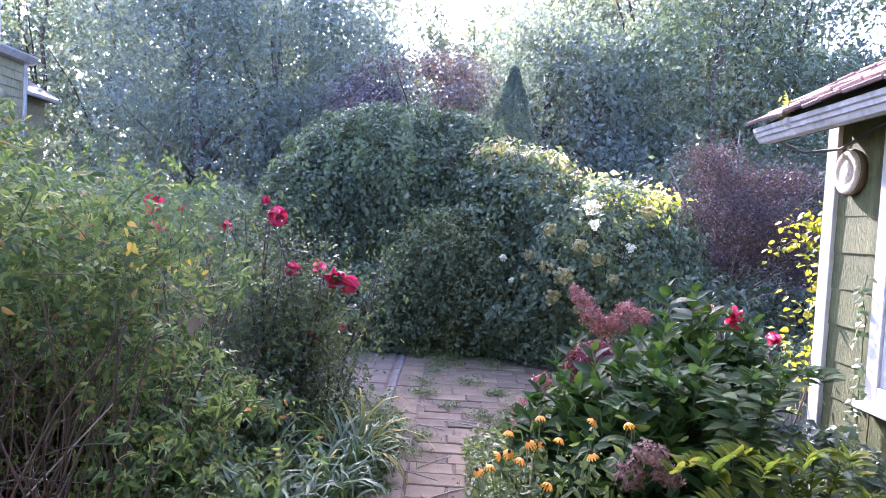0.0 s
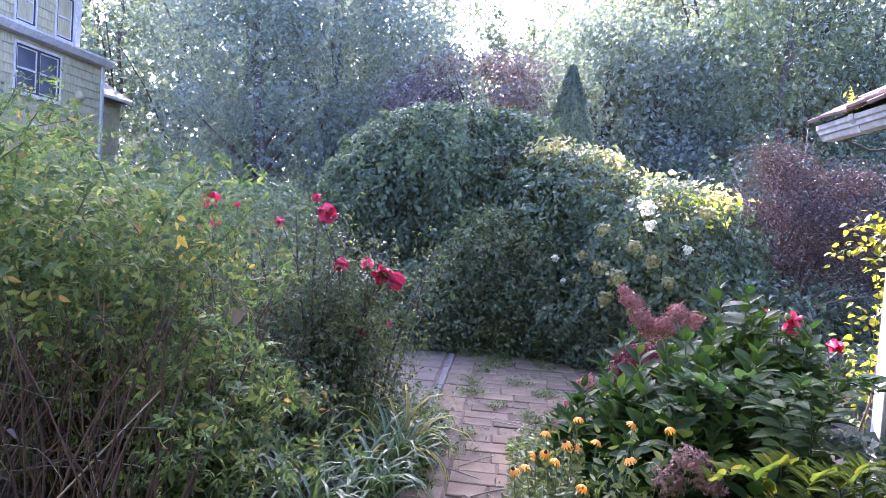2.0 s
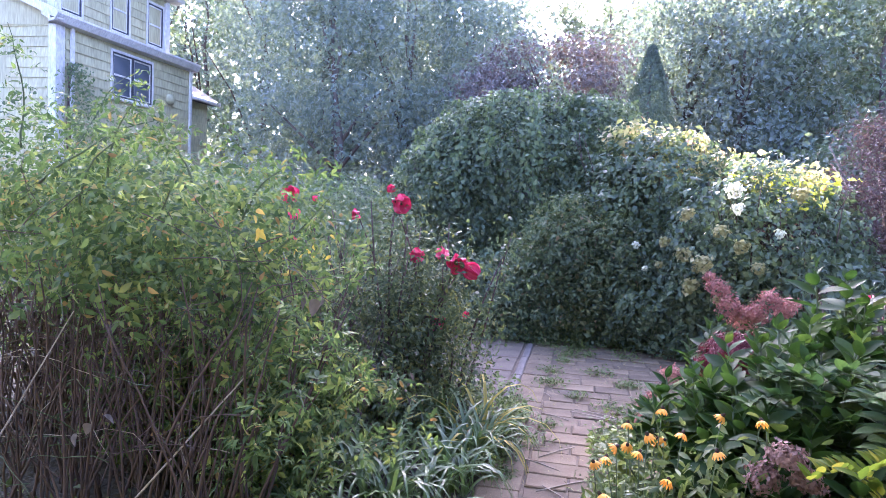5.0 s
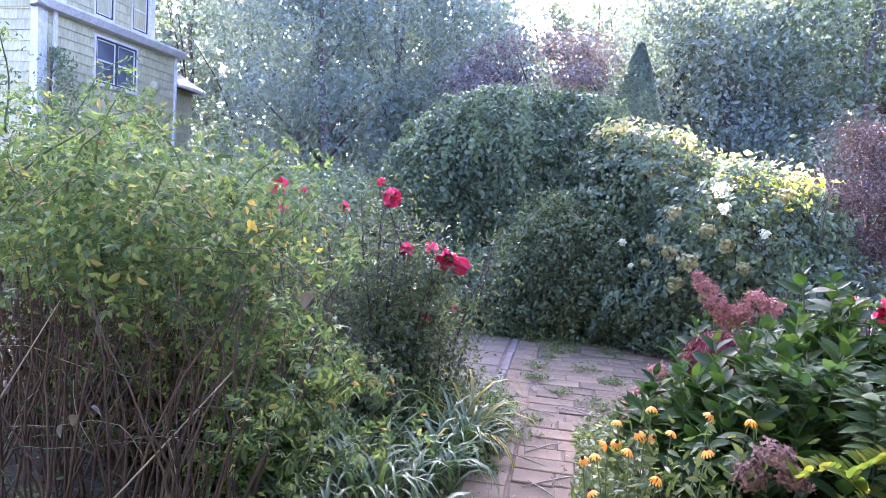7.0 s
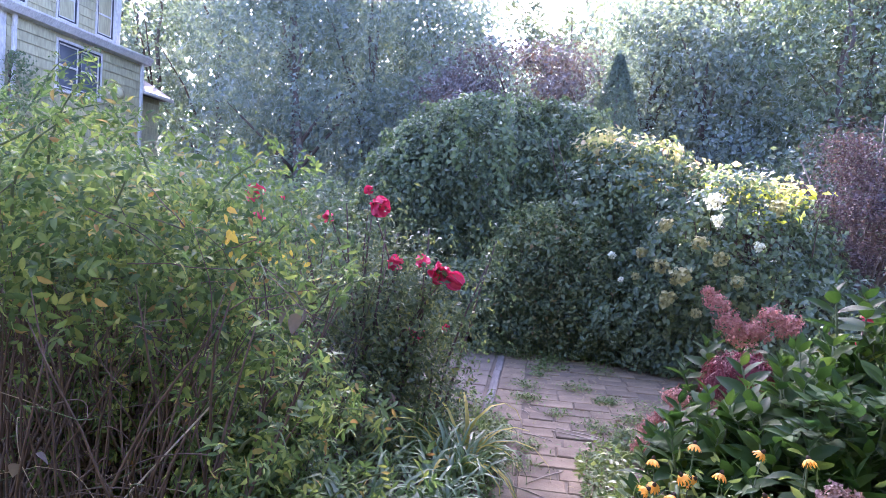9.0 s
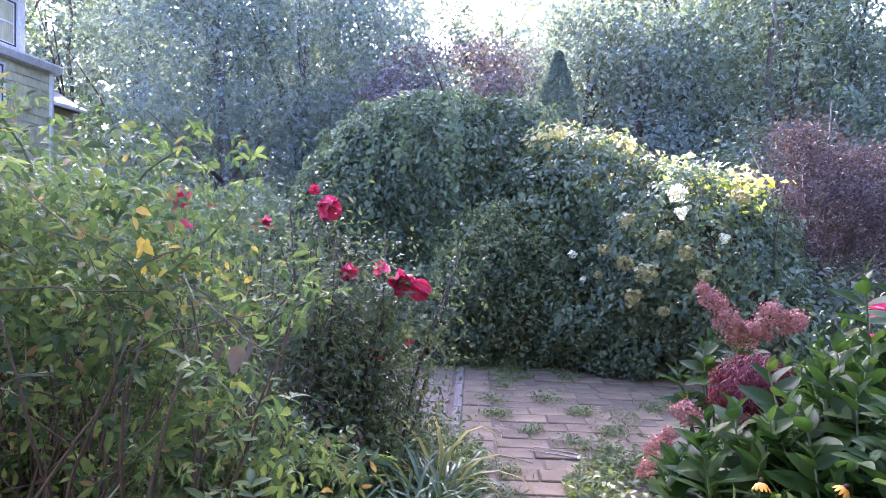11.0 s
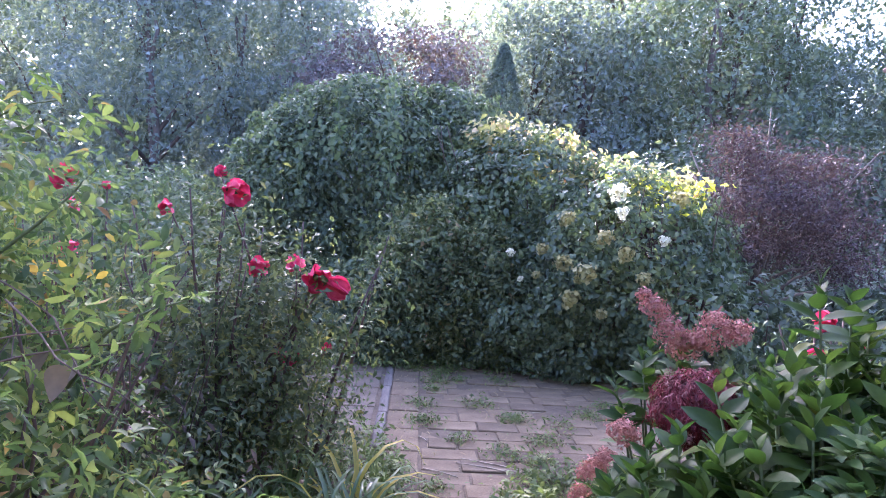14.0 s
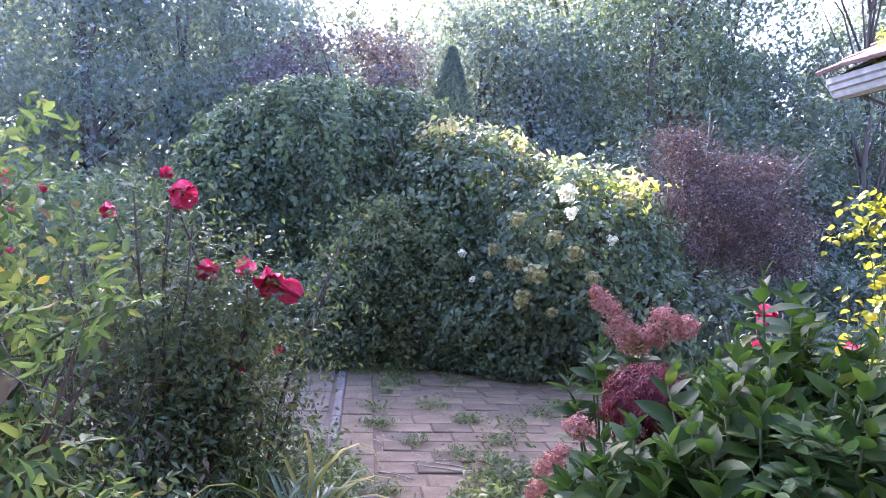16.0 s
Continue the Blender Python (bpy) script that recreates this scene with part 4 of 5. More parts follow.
# the tall tangled bush with bare canes below
def cane_bush():
    cx, cy = -1.9, 2.9
    t = thing("cane_bush", "tall tangled bush, bare brown canes below leafy tops", "shrub", cx, cy)
    off = np.array((cx, cy, 0))
    rng = np.random.default_rng(12)
    canes, tips = [], []
    for i in range(350):
        foot = np.array((rng.uniform(-3.7, -0.9), 0, -0.03))
        foot[1] = rng.uniform(2.0, 3.7) + 0.25 * abs(foot[0] + 1)
        h, girth = rng.uniform(0.85, 1.45), rng.uniform(0.25, 0.85)
        pts = wander(foot, (rng.normal(0.03, 0.09), rng.normal(-0.05, 0.09), 1), h, 8, 0.1, 0.0, rng)
        canes.append(([p - off for p in pts], [q * girth for q in (0.011, 0.01, 0.01, 0.009, 0.008, 0.007, 0.006, 0.005, 0.003)]))
        tips.append(pts)
    rods("cane", canes, M_STEM, t, "bare brown cane")
    top = [(-1.75, 2.95, 1.45, 0.85, 0.8, 0.45), (-2.9, 3.2, 1.5, 0.9, 0.9, 0.6), (-1.12, 2.7, 1.15, 0.38, 0.5, 0.42), (-1.0, 3.1, 0.6, 0.3, 0.4, 0.4), (-2.3, 3.9, 1.15, 0.9, 0.6, 0.45), (-1.5, 2.3, 1.25, 0.5, 0.4, 0.4), (-2.4, 3.9, 0.55, 1.3, 0.4, 0.7), (-3.9, 3.3, 1.0, 0.7, 0.8, 0.95), (-3.4, 4.4, 0.6, 0.9, 0.5, 0.8)]
    p, n = shell(top, 46000, 0.75, 0.1, rng, 0.35)
    # the near lower side has lost its leaves
    keep = (p[:, 1] > 3.1) | (p[:, 2] > 1.12) | (p[:, 0] > -1.15) | (rng.random(len(p)) < 0.12)
    p, n = p[keep], n[keep]
    small = rng.random(len(p)) < 0.55
    part("foliage", foliage(p[small] - off, n[small], 0.042, M_TOMATO, 0.4, 0.9, 0.5, rng=rng, fine=True), t)
    big = np.flatnonzero(~small)[:5500]
    part("compound_leaves", pinnate(p[big] - off, n[big], 0.09, M_TOMATO, 0.6, rng), t, "pale green compound leaves")
    dead, dn = shell([(-2.3, 3.5, 0.5, 1.6, 0.4, 0.75), (-1.6, 3.2, 0.3, 0.7, 0.4, 0.5)], 9000, 0.8, 0.03, rng)
    part("dead_foliage", foliage(dead - off, dn, 0.06, M_LITTER, 0.8, 0.9, 0.3, rng=rng), t, "dead brown leaves among the canes")
    low, ln = shell([(-1.05, 2.9, 0.4, 0.3, 0.4, 0.4), (-1.7, 3.3, 0.5, 0.8, 0.5, 0.55)], 3000, 0.8, 0.05, rng)
    part("low_foliage", pinnate(low - off, ln, 0.095, M_TOMATO, 0.4, rng), t)
    # arching shoots above the mass, leaves set along them
    lines, lp, lo = [], [], []
    for x, y, z, dx, dy, ln_ in ((-1.5, 2.8, 1.6, -0.2, 0.1, 0.6), (-1.9, 2.7, 1.6, 0.15, -0.1, 0.55), (-2.3, 2.9, 1.7, 0.1, 0.1, 0.7), (-2.7, 3.0, 1.8, -0.2, 0, 0.7), (-1.2, 2.7, 1.4, 0.35, 0, 0.5),
                             (-2.1, 2.5, 1.6, 0.7, 0.2, 0.7), (-0.75, 2.4, 0.9, 0.6, -0.3, 0.45), (-0.8, 2.3, 0.7, 0.6, -0.4, 0.5), (-0.7, 2.5, 1.1, 0.5, -0.2, 0.4), (-3.1, 3.0, 1.8, 0.3, 0, 0.6), (-1.0, 2.6, 1.25, 0.5, 0, 0.45), (-0.75, 2.7, 0.55, 0.5, -0.2, 0.5), (-0.7, 2.9, 0.6, 0.6, -0.1, 0.45), (-0.85, 2.2, 0.5, 0.4, -0.4, 0.5),
                             (-0.6, 2.6, 0.4, 0.6, -0.3, 0.5), (-0.95, 2.3, 0.8, 0.5, -0.3, 0.5), (-0.65, 2.3, 0.35, 0.3, -0.5, 0.5), (-0.9, 2.5, 1.0, 0.4, -0.4, 0.45), (-1.3, 2.2, 1.3, 0.2, -0.3, 0.5), (-1.7, 2.3, 1.45, 0.1, -0.2, 0.5)):
        pts = wander((x, y, z), (dx, dy, 0.9), ln_, 9, 0.1, 0.12, rng)
        lines.append(([q - off for q in pts], [0.007 - 0.0006 * k for k in range(10)]))
        for q in pts[2:]:
            for _ in range(7):
                lp.append(q + rng.normal(0, 0.045, 3)), lo.append(rng.normal(0, 0.6, 3) + (0, 0, 0.6))
    rods("shoot", lines, M_GREENSTEM, t, "green arching shoot")
    part("shoot_leaves", pinnate(np.array(lp)[::2] - off, unit(np.array(lo))[::2], 0.09, M_TOMATO, 0.2, rng, 0.38), t)
    # fine tangled twigs through the mass
    twigs = []
    for i in range(200):
        x = rng.uniform(-3.0, -0.75)
        st = (x, rng.uniform(1.95, 2.5) + 0.15 * abs(x + 1), rng.uniform(0.3, 1.5))
        pts = wander(st, (rng.normal(0, 0.8), rng.normal(-0.1, 0.3), rng.uniform(-0.3, 1)), rng.uniform(0.25, 0.6), 7, 0.18, 0.05, rng)
        twigs.append(([q - off for q in pts], [0.0023, 0.0022, 0.002, 0.0018, 0.0016, 0.0014, 0.0011, 0.0008]))
    for k, one in enumerate(twigs):
        part("twig", tubes_mesh([one], M_GREENSTEM if k % 3 == 0 else M_STRAW if k % 9 == 1 else M_STEM, 4), t)
    # a few yellowed leaves
    yp = np.array([(-0.97, 2.43, 1.48), (-0.93, 2.45, 1.45), (-0.9, 2.42, 1.41), (-0.95, 2.46, 1.38), (-0.86, 2.75, 1.36), (-0.8, 2.75, 1.33), (-0.88, 2.72, 1.31), (-1.3, 2.3, 1.4), (-1.35, 2.35, 1.35)])
    yp = np.repeat(yp, 3, 0) + rng.normal(0, 0.035, (27, 3))
    part("yellowed_leaves", foliage(yp - off, np.tile((0.2, -0.9, 0.2), (27, 1)), 0.04, M_YELLOWED, 1.2, 0.4, 0.5, rng=rng, fine=True), t, "yellowed drooping leaves")
    # withered grey leaves caught in the twigs
    wither = [big_leaf(0.065, 0.045, M_WITHER, 0.6), big_leaf(0.05, 0.035, M_WITHER, 0.4)]
    for x, y, z, rx, rz in ((-0.65, 2.37, 1.18, -60, 20), (-0.68, 2.38, 1.2, -40, 80), (-0.62, 2.36, 1.2, -75, -50), (-1.35, 1.95, 0.72, -50, 30), (-1.3, 1.97, 0.75, -30, -60), (-1.4, 1.95, 0.68, -70, 100)):
        part("withered_leaf", wither[int(-rx / 10) % 2], t, "grey withered leaf", pose(x - cx, y - cy, z, rx, 10, rz))
    # pale leaning dead stalks
    rods("dead_stalk", [([np.array((-1.55, 1.75, 0.0)) - off, np.array((-1.2, 2.0, 0.42)) - off, np.array((-0.86, 2.2, 0.88)) - off], [0.005, 0.0045, 0.003]),
                        ([np.array((-1.75, 1.7, 0.0)) - off, np.array((-1.72, 1.9, 0.6)) - off, np.array((-1.55, 2.1, 1.1)) - off], [0.004, 0.004, 0.002])], M_STRAW, t, "pale leaning dead stalk")


cane_bush()


# strap-leaved clumps
def blades(name, label, cx, cy, n, length, width, mat, seed, spread=0.2, arch=0.9, kind="", lean=0.6, z=-0.02):
    rng = np.random.default_rng(seed)
    t = thing(name, label, "grass", cx, cy)
    for i in range(n):
        v, f = [], []
        a = rng.uniform(0, 2 * math.pi)
        d = np.array((math.cos(a), math.sin(a), 0))
        s = np.array((-d[1], d[0], 0))
        r = spread * math.sqrt(rng.random())
        b = rng.uniform(0, 2 * math.pi)
        p = np.array((r * math.cos(b), r * math.sin(b), z))
        L, w = length * rng.uniform(0.55, 1.15), width * rng.uniform(0.7, 1.2)
        up = rng.uniform(0.75, 1.35)
        k0, seg = len(v), 7
        for j in range(seg + 1):
            u = j / seg
            el = up - arch * 1.9 * u * u * rng.uniform(0.95, 1.05)
            if j:
                p = p + (d * math.cos(el) * lean + np.array((0, 0, math.sin(el)))) * L / seg
            ww = w * (1 - u ** 2.2) * (0.6 + 0.4 * min(1, u * 4)) + 0.0006
            dip = np.array((0, 0, -ww * 0.25))
            v += [p - s * ww / 2, p + dip, p + s * ww / 2]
        for j in range(seg):
            q = k0 + j * 3
            f += [(q, q + 1, q + 4, q + 3), (q + 1, q + 2, q + 5, q + 4)]
        part("blade", mesh_of(v, f, mat, True), t)
    return t


for i, (x, y, n, L) in enumerate(((-0.55, 3.05, 110, 0.85), (-0.9, 2.75, 90, 0.8), (-0.3, 3.4, 90, 0.75), (-0.75, 3.5, 80, 0.8), (-0.3, 2.8, 70, 0.6), (-1.15, 2.35, 50, 0.6), (-0.25, 3.8, 80, 0.7), (-0.72, 2.25, 90, 0.62), (-1.0, 2.05, 70, 0.6), (-0.5, 2.5, 80, 0.65))):
    blades("strap_grass", "clump of arching green strap leaves by the path", x, y, int(n * 0.6), L, 0.023, M_GRASS, 20 + i, 0.14, 1.3, "", 0.8)
blades("daylily", "yellowing daylily clump leaning over the path", -0.25, 4.1, 18, 0.85, 0.024, M_GRASS_GOLD, 31, 0.1, 1.15, "", 0.95)
blades("daylily", "green daylily tuft at the path edge", -0.22, 4.0, 40, 0.75, 0.022, M_GRASS, 33, 0.12, 1.15, "", 0.9)
blades("daylily", "green daylily clump beside the patio", -0.5, 4.2, 70, 0.7, 0.018, M_GRASS, 32, 0.15)


# hydrangea with big leaves
HYD_LEAVES = [big_leaf(0.155, 0.072, M_HYD, d) for d in (0.08, 0.2, 0.34)]


def hydrangea(name, label, cx, cy, shoots, seed, leaves=HYD_LEAVES, heads=()):
    """shoots: ends (x, y, z) with whorls of opposite leaves below them."""
    rng = np.random.default_rng(seed)
    t = thing(name, label, "shrub", cx, cy)
    off = np.array((cx, cy, 0))
    lines = []
    for e in shoots:
        e = np.array(e)
        foot = np.array((cx + 0.35 * (e[0] - cx), cy + 0.35 * (e[1] - cy), -0.03))
        mid = (foot + e) / 2 + np.array((0, 0, 0.06))
        lines.append(([foot - off, mid - off, e - off], [0.009, 0.007, 0.004]))
        turn = rng.uniform(0, 90)
        for k in range(6):
            q = e - (e - mid) * (0.1 * k if k < 4 else 0.2 * k - 0.35) * min(1.0, 0.45 / max(np.linalg.norm(e - mid), 0.1))
            for s in (0, 180):
                el = 68 - 14 * k + rng.uniform(-10, 10)
                part("leaf", leaves[rng.integers(len(leaves))], t, "", pose(*(q - off), el, rng.uniform(-30, 30), turn + s + rng.uniform(-35, 35)) @ Matrix.Scale(0.5 + 0.16 * min(k, 3) + rng.uniform(-0.08, 0.1), 4))
            turn += 62
    rods("stem", lines, M_GREENSTEM, t)
    for p, kind, s, tilt in heads:
        head_at(t, off, p, kind, s, tilt)
    return t


def dome_points(n, cx, cy, rx, ry, z, seed, low=0.35):
    rng = np.random.default_rng(seed)
    pts = []
    for i in range(n):
        a, r = i * 2.39996, math.sqrt((i + 0.5) / n)
        pts.append((cx + rx * r * math.cos(a) + rng.normal(0, 0.04), cy + ry * r * math.sin(a) + rng.normal(0, 0.04), z * (1 - (1 - low) * r * r) + rng.normal(0, 0.05)))
    return pts


hydrangea("hydrangea", "broad-leaved hydrangea with glossy green leaves", 1.4, 3.05, dome_points(54, 1.4, 3.0, 0.55, 0.5, 1.06, 3, 0.5) + [(1.2, 3.1, 1.02), (1.3, 3.2, 1.07), (1.1, 3.3, 0.97), (1.35, 3.4, 1.05), (1.45, 3.25, 1.1)], 41)
hydrangea("hydrangea", "hydrangea shoots standing behind the bed", 1.75, 3.5, dome_points(54, 1.75, 3.5, 0.45, 0.35, 1.14, 4, 0.7) + [(1.5, 3.4, 1.36), (1.66, 3.45, 1.3)], 42)
hydrangea("hydrangea", "low hydrangea spilling toward the path", 0.98, 3.15, dome_points(30, 0.98, 3.1, 0.34, 0.35, 0.86, 5, 0.55), 43)
hydrangea("hydrangea", "dark low hydrangea leaves with faded mauve heads", 1.3, 2.4, dome_points(22, 1.35, 2.45, 0.42, 0.35, 0.72, 6, 0.5), 44,
          heads=(((1.11, 2.29, 0.76), "mauve", 0.6, 20), ((1.05, 2.32, 0.68), "mauve", 0.5, 40), ((1.18, 2.3, 0.68), "mauve", 0.5, 30)))
hydrangea("hydrangea", "low broad green hydrangea leaves along the bed edge", 1.2, 2.75, dome_points(32, 1.2, 2.75, 0.42, 0.3, 0.8, 9, 0.6), 47)
hydrangea("pink_hydrangea", "hydrangea with clustered dusty pink flower heads", 1.35, 4.35, dome_points(14, 1.4, 4.4, 0.35, 0.25, 1.0, 7, 0.6), 45,
          heads=(((1.23, 4.29, 1.13), "pink", 0.6, 20), ((1.3, 4.25, 1.03), "pink", 0.65, 30), ((1.43, 4.2, 1.0), "pink", 0.65, 25), ((1.53, 4.25, 1.08), "pink", 0.6, 25), ((1.62, 4.2, 1.04), "pink", 0.65, 40), ((1.38, 4.25, 0.95), "pink", 0.7, 40), ((1.18, 4.3, 1.2), "pink", 0.35, 40)))
hydrangea("pink_hydrangea", "low hydrangea with dusty pink heads at the path edge", 1.05, 3.75, dome_points(8, 1.05, 3.75, 0.2, 0.2, 0.55, 8, 0.6), 46,
          heads=(((0.91, 3.67, 0.69), "pink", 0.55, 20), ((0.8, 3.69, 0.52), "pink", 0.5, 40), ((0.83, 3.62, 0.6), "pink", 0.4, 40), ((0.76, 3.7, 0.42), "pink", 0.4, 50), ((1.13, 3.65, 0.68), "pink", 0.45, 30)))


def laceleaf():
    t = thing("laceleaf_maple", "dwarf weeping laceleaf maple with deep red foliage", "maple", 1.27, 3.8)
    off = np.array((1.27, 3.8, 0))
    p, n = shell([(1.25, 3.77, 0.78, 0.19, 0.19, 0.17)], 7000, 0.4, 0.1)
    part("foliage", foliage(p - off, n, 0.046, M_CRIMSON, 1.6, 0.5, 0.13), t)
    part("trunk", tubes_mesh([([(0.05, 0, -0.03), (0.03, 0, 0.3), (-0.03, 0, 0.6)], [0.022, 0.018, 0.01])], M_BARK), t)


laceleaf()


# black-eyed susans
def susans():
    rng = np.random.default_rng(15)
    v, f = [], []
    for k in range(12):
        a = 2 * math.pi * k / 12
        d, s = np.array((math.cos(a), math.sin(a), 0)), np.array((-math.sin(a), math.cos(a), 0))
        k0 = len(v)
        for u, w, z in ((0.006, 0.003, 0.0), (0.018, 0.0058, -0.007), (0.027, 0.0048, -0.02), (0.031, 0.001, -0.029)):
            v += [d * u - s * w + (0, 0, z), d * u + (0, 0, z + 0.001), d * u + s * w + (0, 0, z)]
        for i in range(3):
            q = k0 + 3 * i
            f += [(q, q + 1, q + 4, q + 3), (q + 1, q + 2, q + 5, q + 4)]
    ring = mesh_of(v, f, M_ORANGE, True)
    cone = tubes_mesh([([(0, 0, -0.002), (0, 0, 0.006), (0, 0, 0.013), (0, 0, 0.017)], [0.009, 0.0095, 0.007, 0.002])], M_CONE, 8)
    spots = [(0.72, 2.46, 0.85), (0.6, 2.5, 0.77), (0.66, 2.35, 0.78), (0.69, 2.38, 0.76), (0.78, 2.35, 0.8), (0.55, 2.3, 0.74), (0.63, 2.3, 0.73), (0.52, 2.35, 0.68), (0.88, 2.25, 0.78), (0.93, 2.45, 0.85), (1.05, 2.4, 0.86),
             (0.72, 2.2, 0.68), (0.5, 2.2, 0.6), (0.6, 2.45, 0.7), (0.74, 2.5, 0.72), (0.48, 2.5, 0.6)]
    t = thing("black_eyed_susan", "clump of golden black-eyed susans with drooping petals", "flower", 0.72, 2.45)
    off = np.array((0.72, 2.45, 0))
    lines, lp = [], []
    for x, y, z in spots:
        top = np.array((x, y, z))
        foot = np.array((0.72 + (x - 0.72) * 0.6, 2.45 + (y - 2.45) * 0.6 + 0.1, -0.03))
        lines.append(([foot - off, (foot + top) / 2 - off + rng.normal(0, 0.015, 3), top - off], [0.003, 0.0025, 0.0022]))
        fl = part("flower", cone, t, "orange-yellow flower with dark cone", pose(*(top - off), rng.uniform(10, 60), rng.uniform(-30, 30), rng.uniform(0, 360)))
        fl.scale = (0.78, 0.78, 0.78)
        part("petals", ring, fl)
        for k in range(95):
            u = rng.uniform(0.05, 0.93)
            lp.append(foot + (top - foot) * u + rng.normal(0, 0.05, 3))
    rods("stem", lines, M_GREENSTEM, t, "", 4)
    lp = np.array(lp)
    part("foliage", foliage(lp - off, unit(rng.normal(0, 1, lp.shape) + (0, -0.3, 0.6)), 0.05, M_WEED, -0.3, 0.6, 0.35, rng=rng, fine=True), t)


susans()

FROND_LEAVES = [big_leaf(0.095, 0.036, M_FROND, d) for d in (0.05, 0.2)]
SHADED_LEAVES = [big_leaf(0.11, 0.045, M_FROND_SHADE, d) for d in (0.1, 0.3)]
YELLOW_LEAVES = [big_leaf(0.085, 0.055, M_YELLOW, d) for d in (0.15, 0.35)]


def fronds(name, label, cx, cy, arcs, leaves, seed, gap=0.035, size=1.0, category="fern", wild=0.0, rise=0.0):
    """Arching stems with leaves in two rows. arcs: root, crest and tip of each."""
    rng = np.random.default_rng(seed)
    t = thing(name, label, category, cx, cy)
    off = np.array((cx, cy, 0))
    lines = []
    for a, b, c in arcs:
        a, b, c = np.array(a), np.array(b), np.array(c)
        pts = [(1 - u) ** 2 * a + 2 * u * (1 - u) * b + u * u * c for u in np.linspace(0, 1, 12)]
        lines.append(([p - off for p in pts], [0.005 - 0.0003 * k for k in range(12)]))
        length = np.linalg.norm(b - a) + np.linalg.norm(c - b)
        for u in np.arange(0.38, 1.0, gap / length * 1.1):
            p = (1 - u) ** 2 * a + 2 * u * (1 - u) * b + u * u * c
            d = 2 * (1 - u) * (b - a) + 2 * u * (c - b)
            yaw = math.degrees(math.atan2(-d[0], d[1]))
            for s in (-1, 1):
                part("leaf", leaves[rng.integers(len(leaves))], t, "", pose(*(p - off + rng.normal(0, 0.03, 3) * wild), rise + rng.uniform(5, 40) - wild * rng.uniform(0, 70), s * 12 + wild * rng.uniform(-50, 50), yaw + s * rng.uniform(45, 70) + wild * rng.uniform(-90, 90)) @ Matrix.Scale(size * rng.uniform(0.8, 1.15) * (1.1 - 0.4 * u), 4))
    rods("stem", lines, M_GREENSTEM, t)
    return t


fronds("golden_fern", "yellow-green arching fronds beside the shed", 1.5, 2.3,
       [((1.5, 2.3, 0), (1.35, 2.3, 0.95), (1.0, 2.05, 0.78)), ((1.5, 2.3, 0), (1.45, 2.2, 1.05), (1.1, 1.95, 0.84)), ((1.5, 2.2, 0), (1.5, 2.1, 1.05), (1.2, 1.85, 0.86)), ((1.5, 2.2, 0), (1.55, 2.1, 1.1), (1.3, 1.8, 0.9)),
        ((1.55, 2.25, 0), (1.6, 2.1, 1.1), (1.42, 1.75, 0.92)), ((1.55, 2.1, 0), (1.5, 1.9, 0.95), (1.2, 1.65, 0.78)), ((1.5, 2.3, 0), (1.3, 2.1, 0.9), (1.02, 1.85, 0.7)), ((1.55, 2.2, 0), (1.6, 1.95, 1.0), (1.38, 1.6, 0.84))], FROND_LEAVES, 51, 0.034, 1.0, "fern", 0.12, 22.0).location.x += 0.1
fronds("arching_fern", "arching fronds under the shed window, shade painted in", 1.6, 2.6,
       [((1.7, 2.7, 0), (1.6, 2.6, 1.25), (1.25, 2.45, 1.0)), ((1.65, 2.6, 0), (1.6, 2.4, 1.25), (1.4, 2.2, 1.06)), ((1.6, 2.7, 0), (1.4, 2.7, 1.15), (1.15, 2.7, 0.95)), ((1.6, 2.7, 0), (1.62, 2.5, 1.28), (1.62, 2.1, 1.12)),
        ((1.55, 2.6, 0), (1.5, 2.4, 1.15), (1.3, 2.2, 1.0)), ((1.5, 2.7, 0), (1.3, 2.7, 1.1), (1.05, 2.6, 0.85)), ((1.6, 2.7, 0), (1.5, 2.6, 1.25), (1.5, 2.3, 1.06))], SHADED_LEAVES, 52, 0.042, 1.0, "fern", 0.3, 15.0)
shrub_mass("low_shrub", "dark leafy undergrowth along the shed wall", [(2.1, 3.0, 0.3, 0.45, 0.7, 0.42), (2.15, 2.0, 0.25, 0.4, 0.6, 0.35)], 3200, 0.075, M_VINE, 0.3, 8)
fronds("yellow_vine", "bright yellow-green vine sprays by the shed corner", 2.8, 4.5,
       [((2.9, 4.5, 0.0), (3.0, 4.5, 2.0), (2.5, 4.4, 1.5)), ((2.9, 4.5, 0.0), (3.05, 4.5, 2.2), (2.62, 4.45, 1.68)), ((2.9, 4.5, 0.0), (3.0, 4.45, 2.0), (2.75, 4.4, 1.75)), ((2.85, 4.5, 0.0), (2.75, 4.5, 0.9), (2.68, 4.45, 1.28)),
        ((2.85, 4.45, 0.0), (2.8, 4.4, 0.8), (2.8, 4.35, 1.2)), ((2.85, 4.5, 0.0), (2.9, 4.5, 0.9), (2.9, 4.4, 1.3)), ((2.85, 4.4, 0.0), (2.7, 4.3, 0.7), (2.6, 4.3, 0.95)), ((2.9, 4.5, 0.0), (3.1, 4.5, 2.1), (2.85, 4.4, 1.85))], YELLOW_LEAVES, 53, 0.075, 0.8, "vine", 1.0)


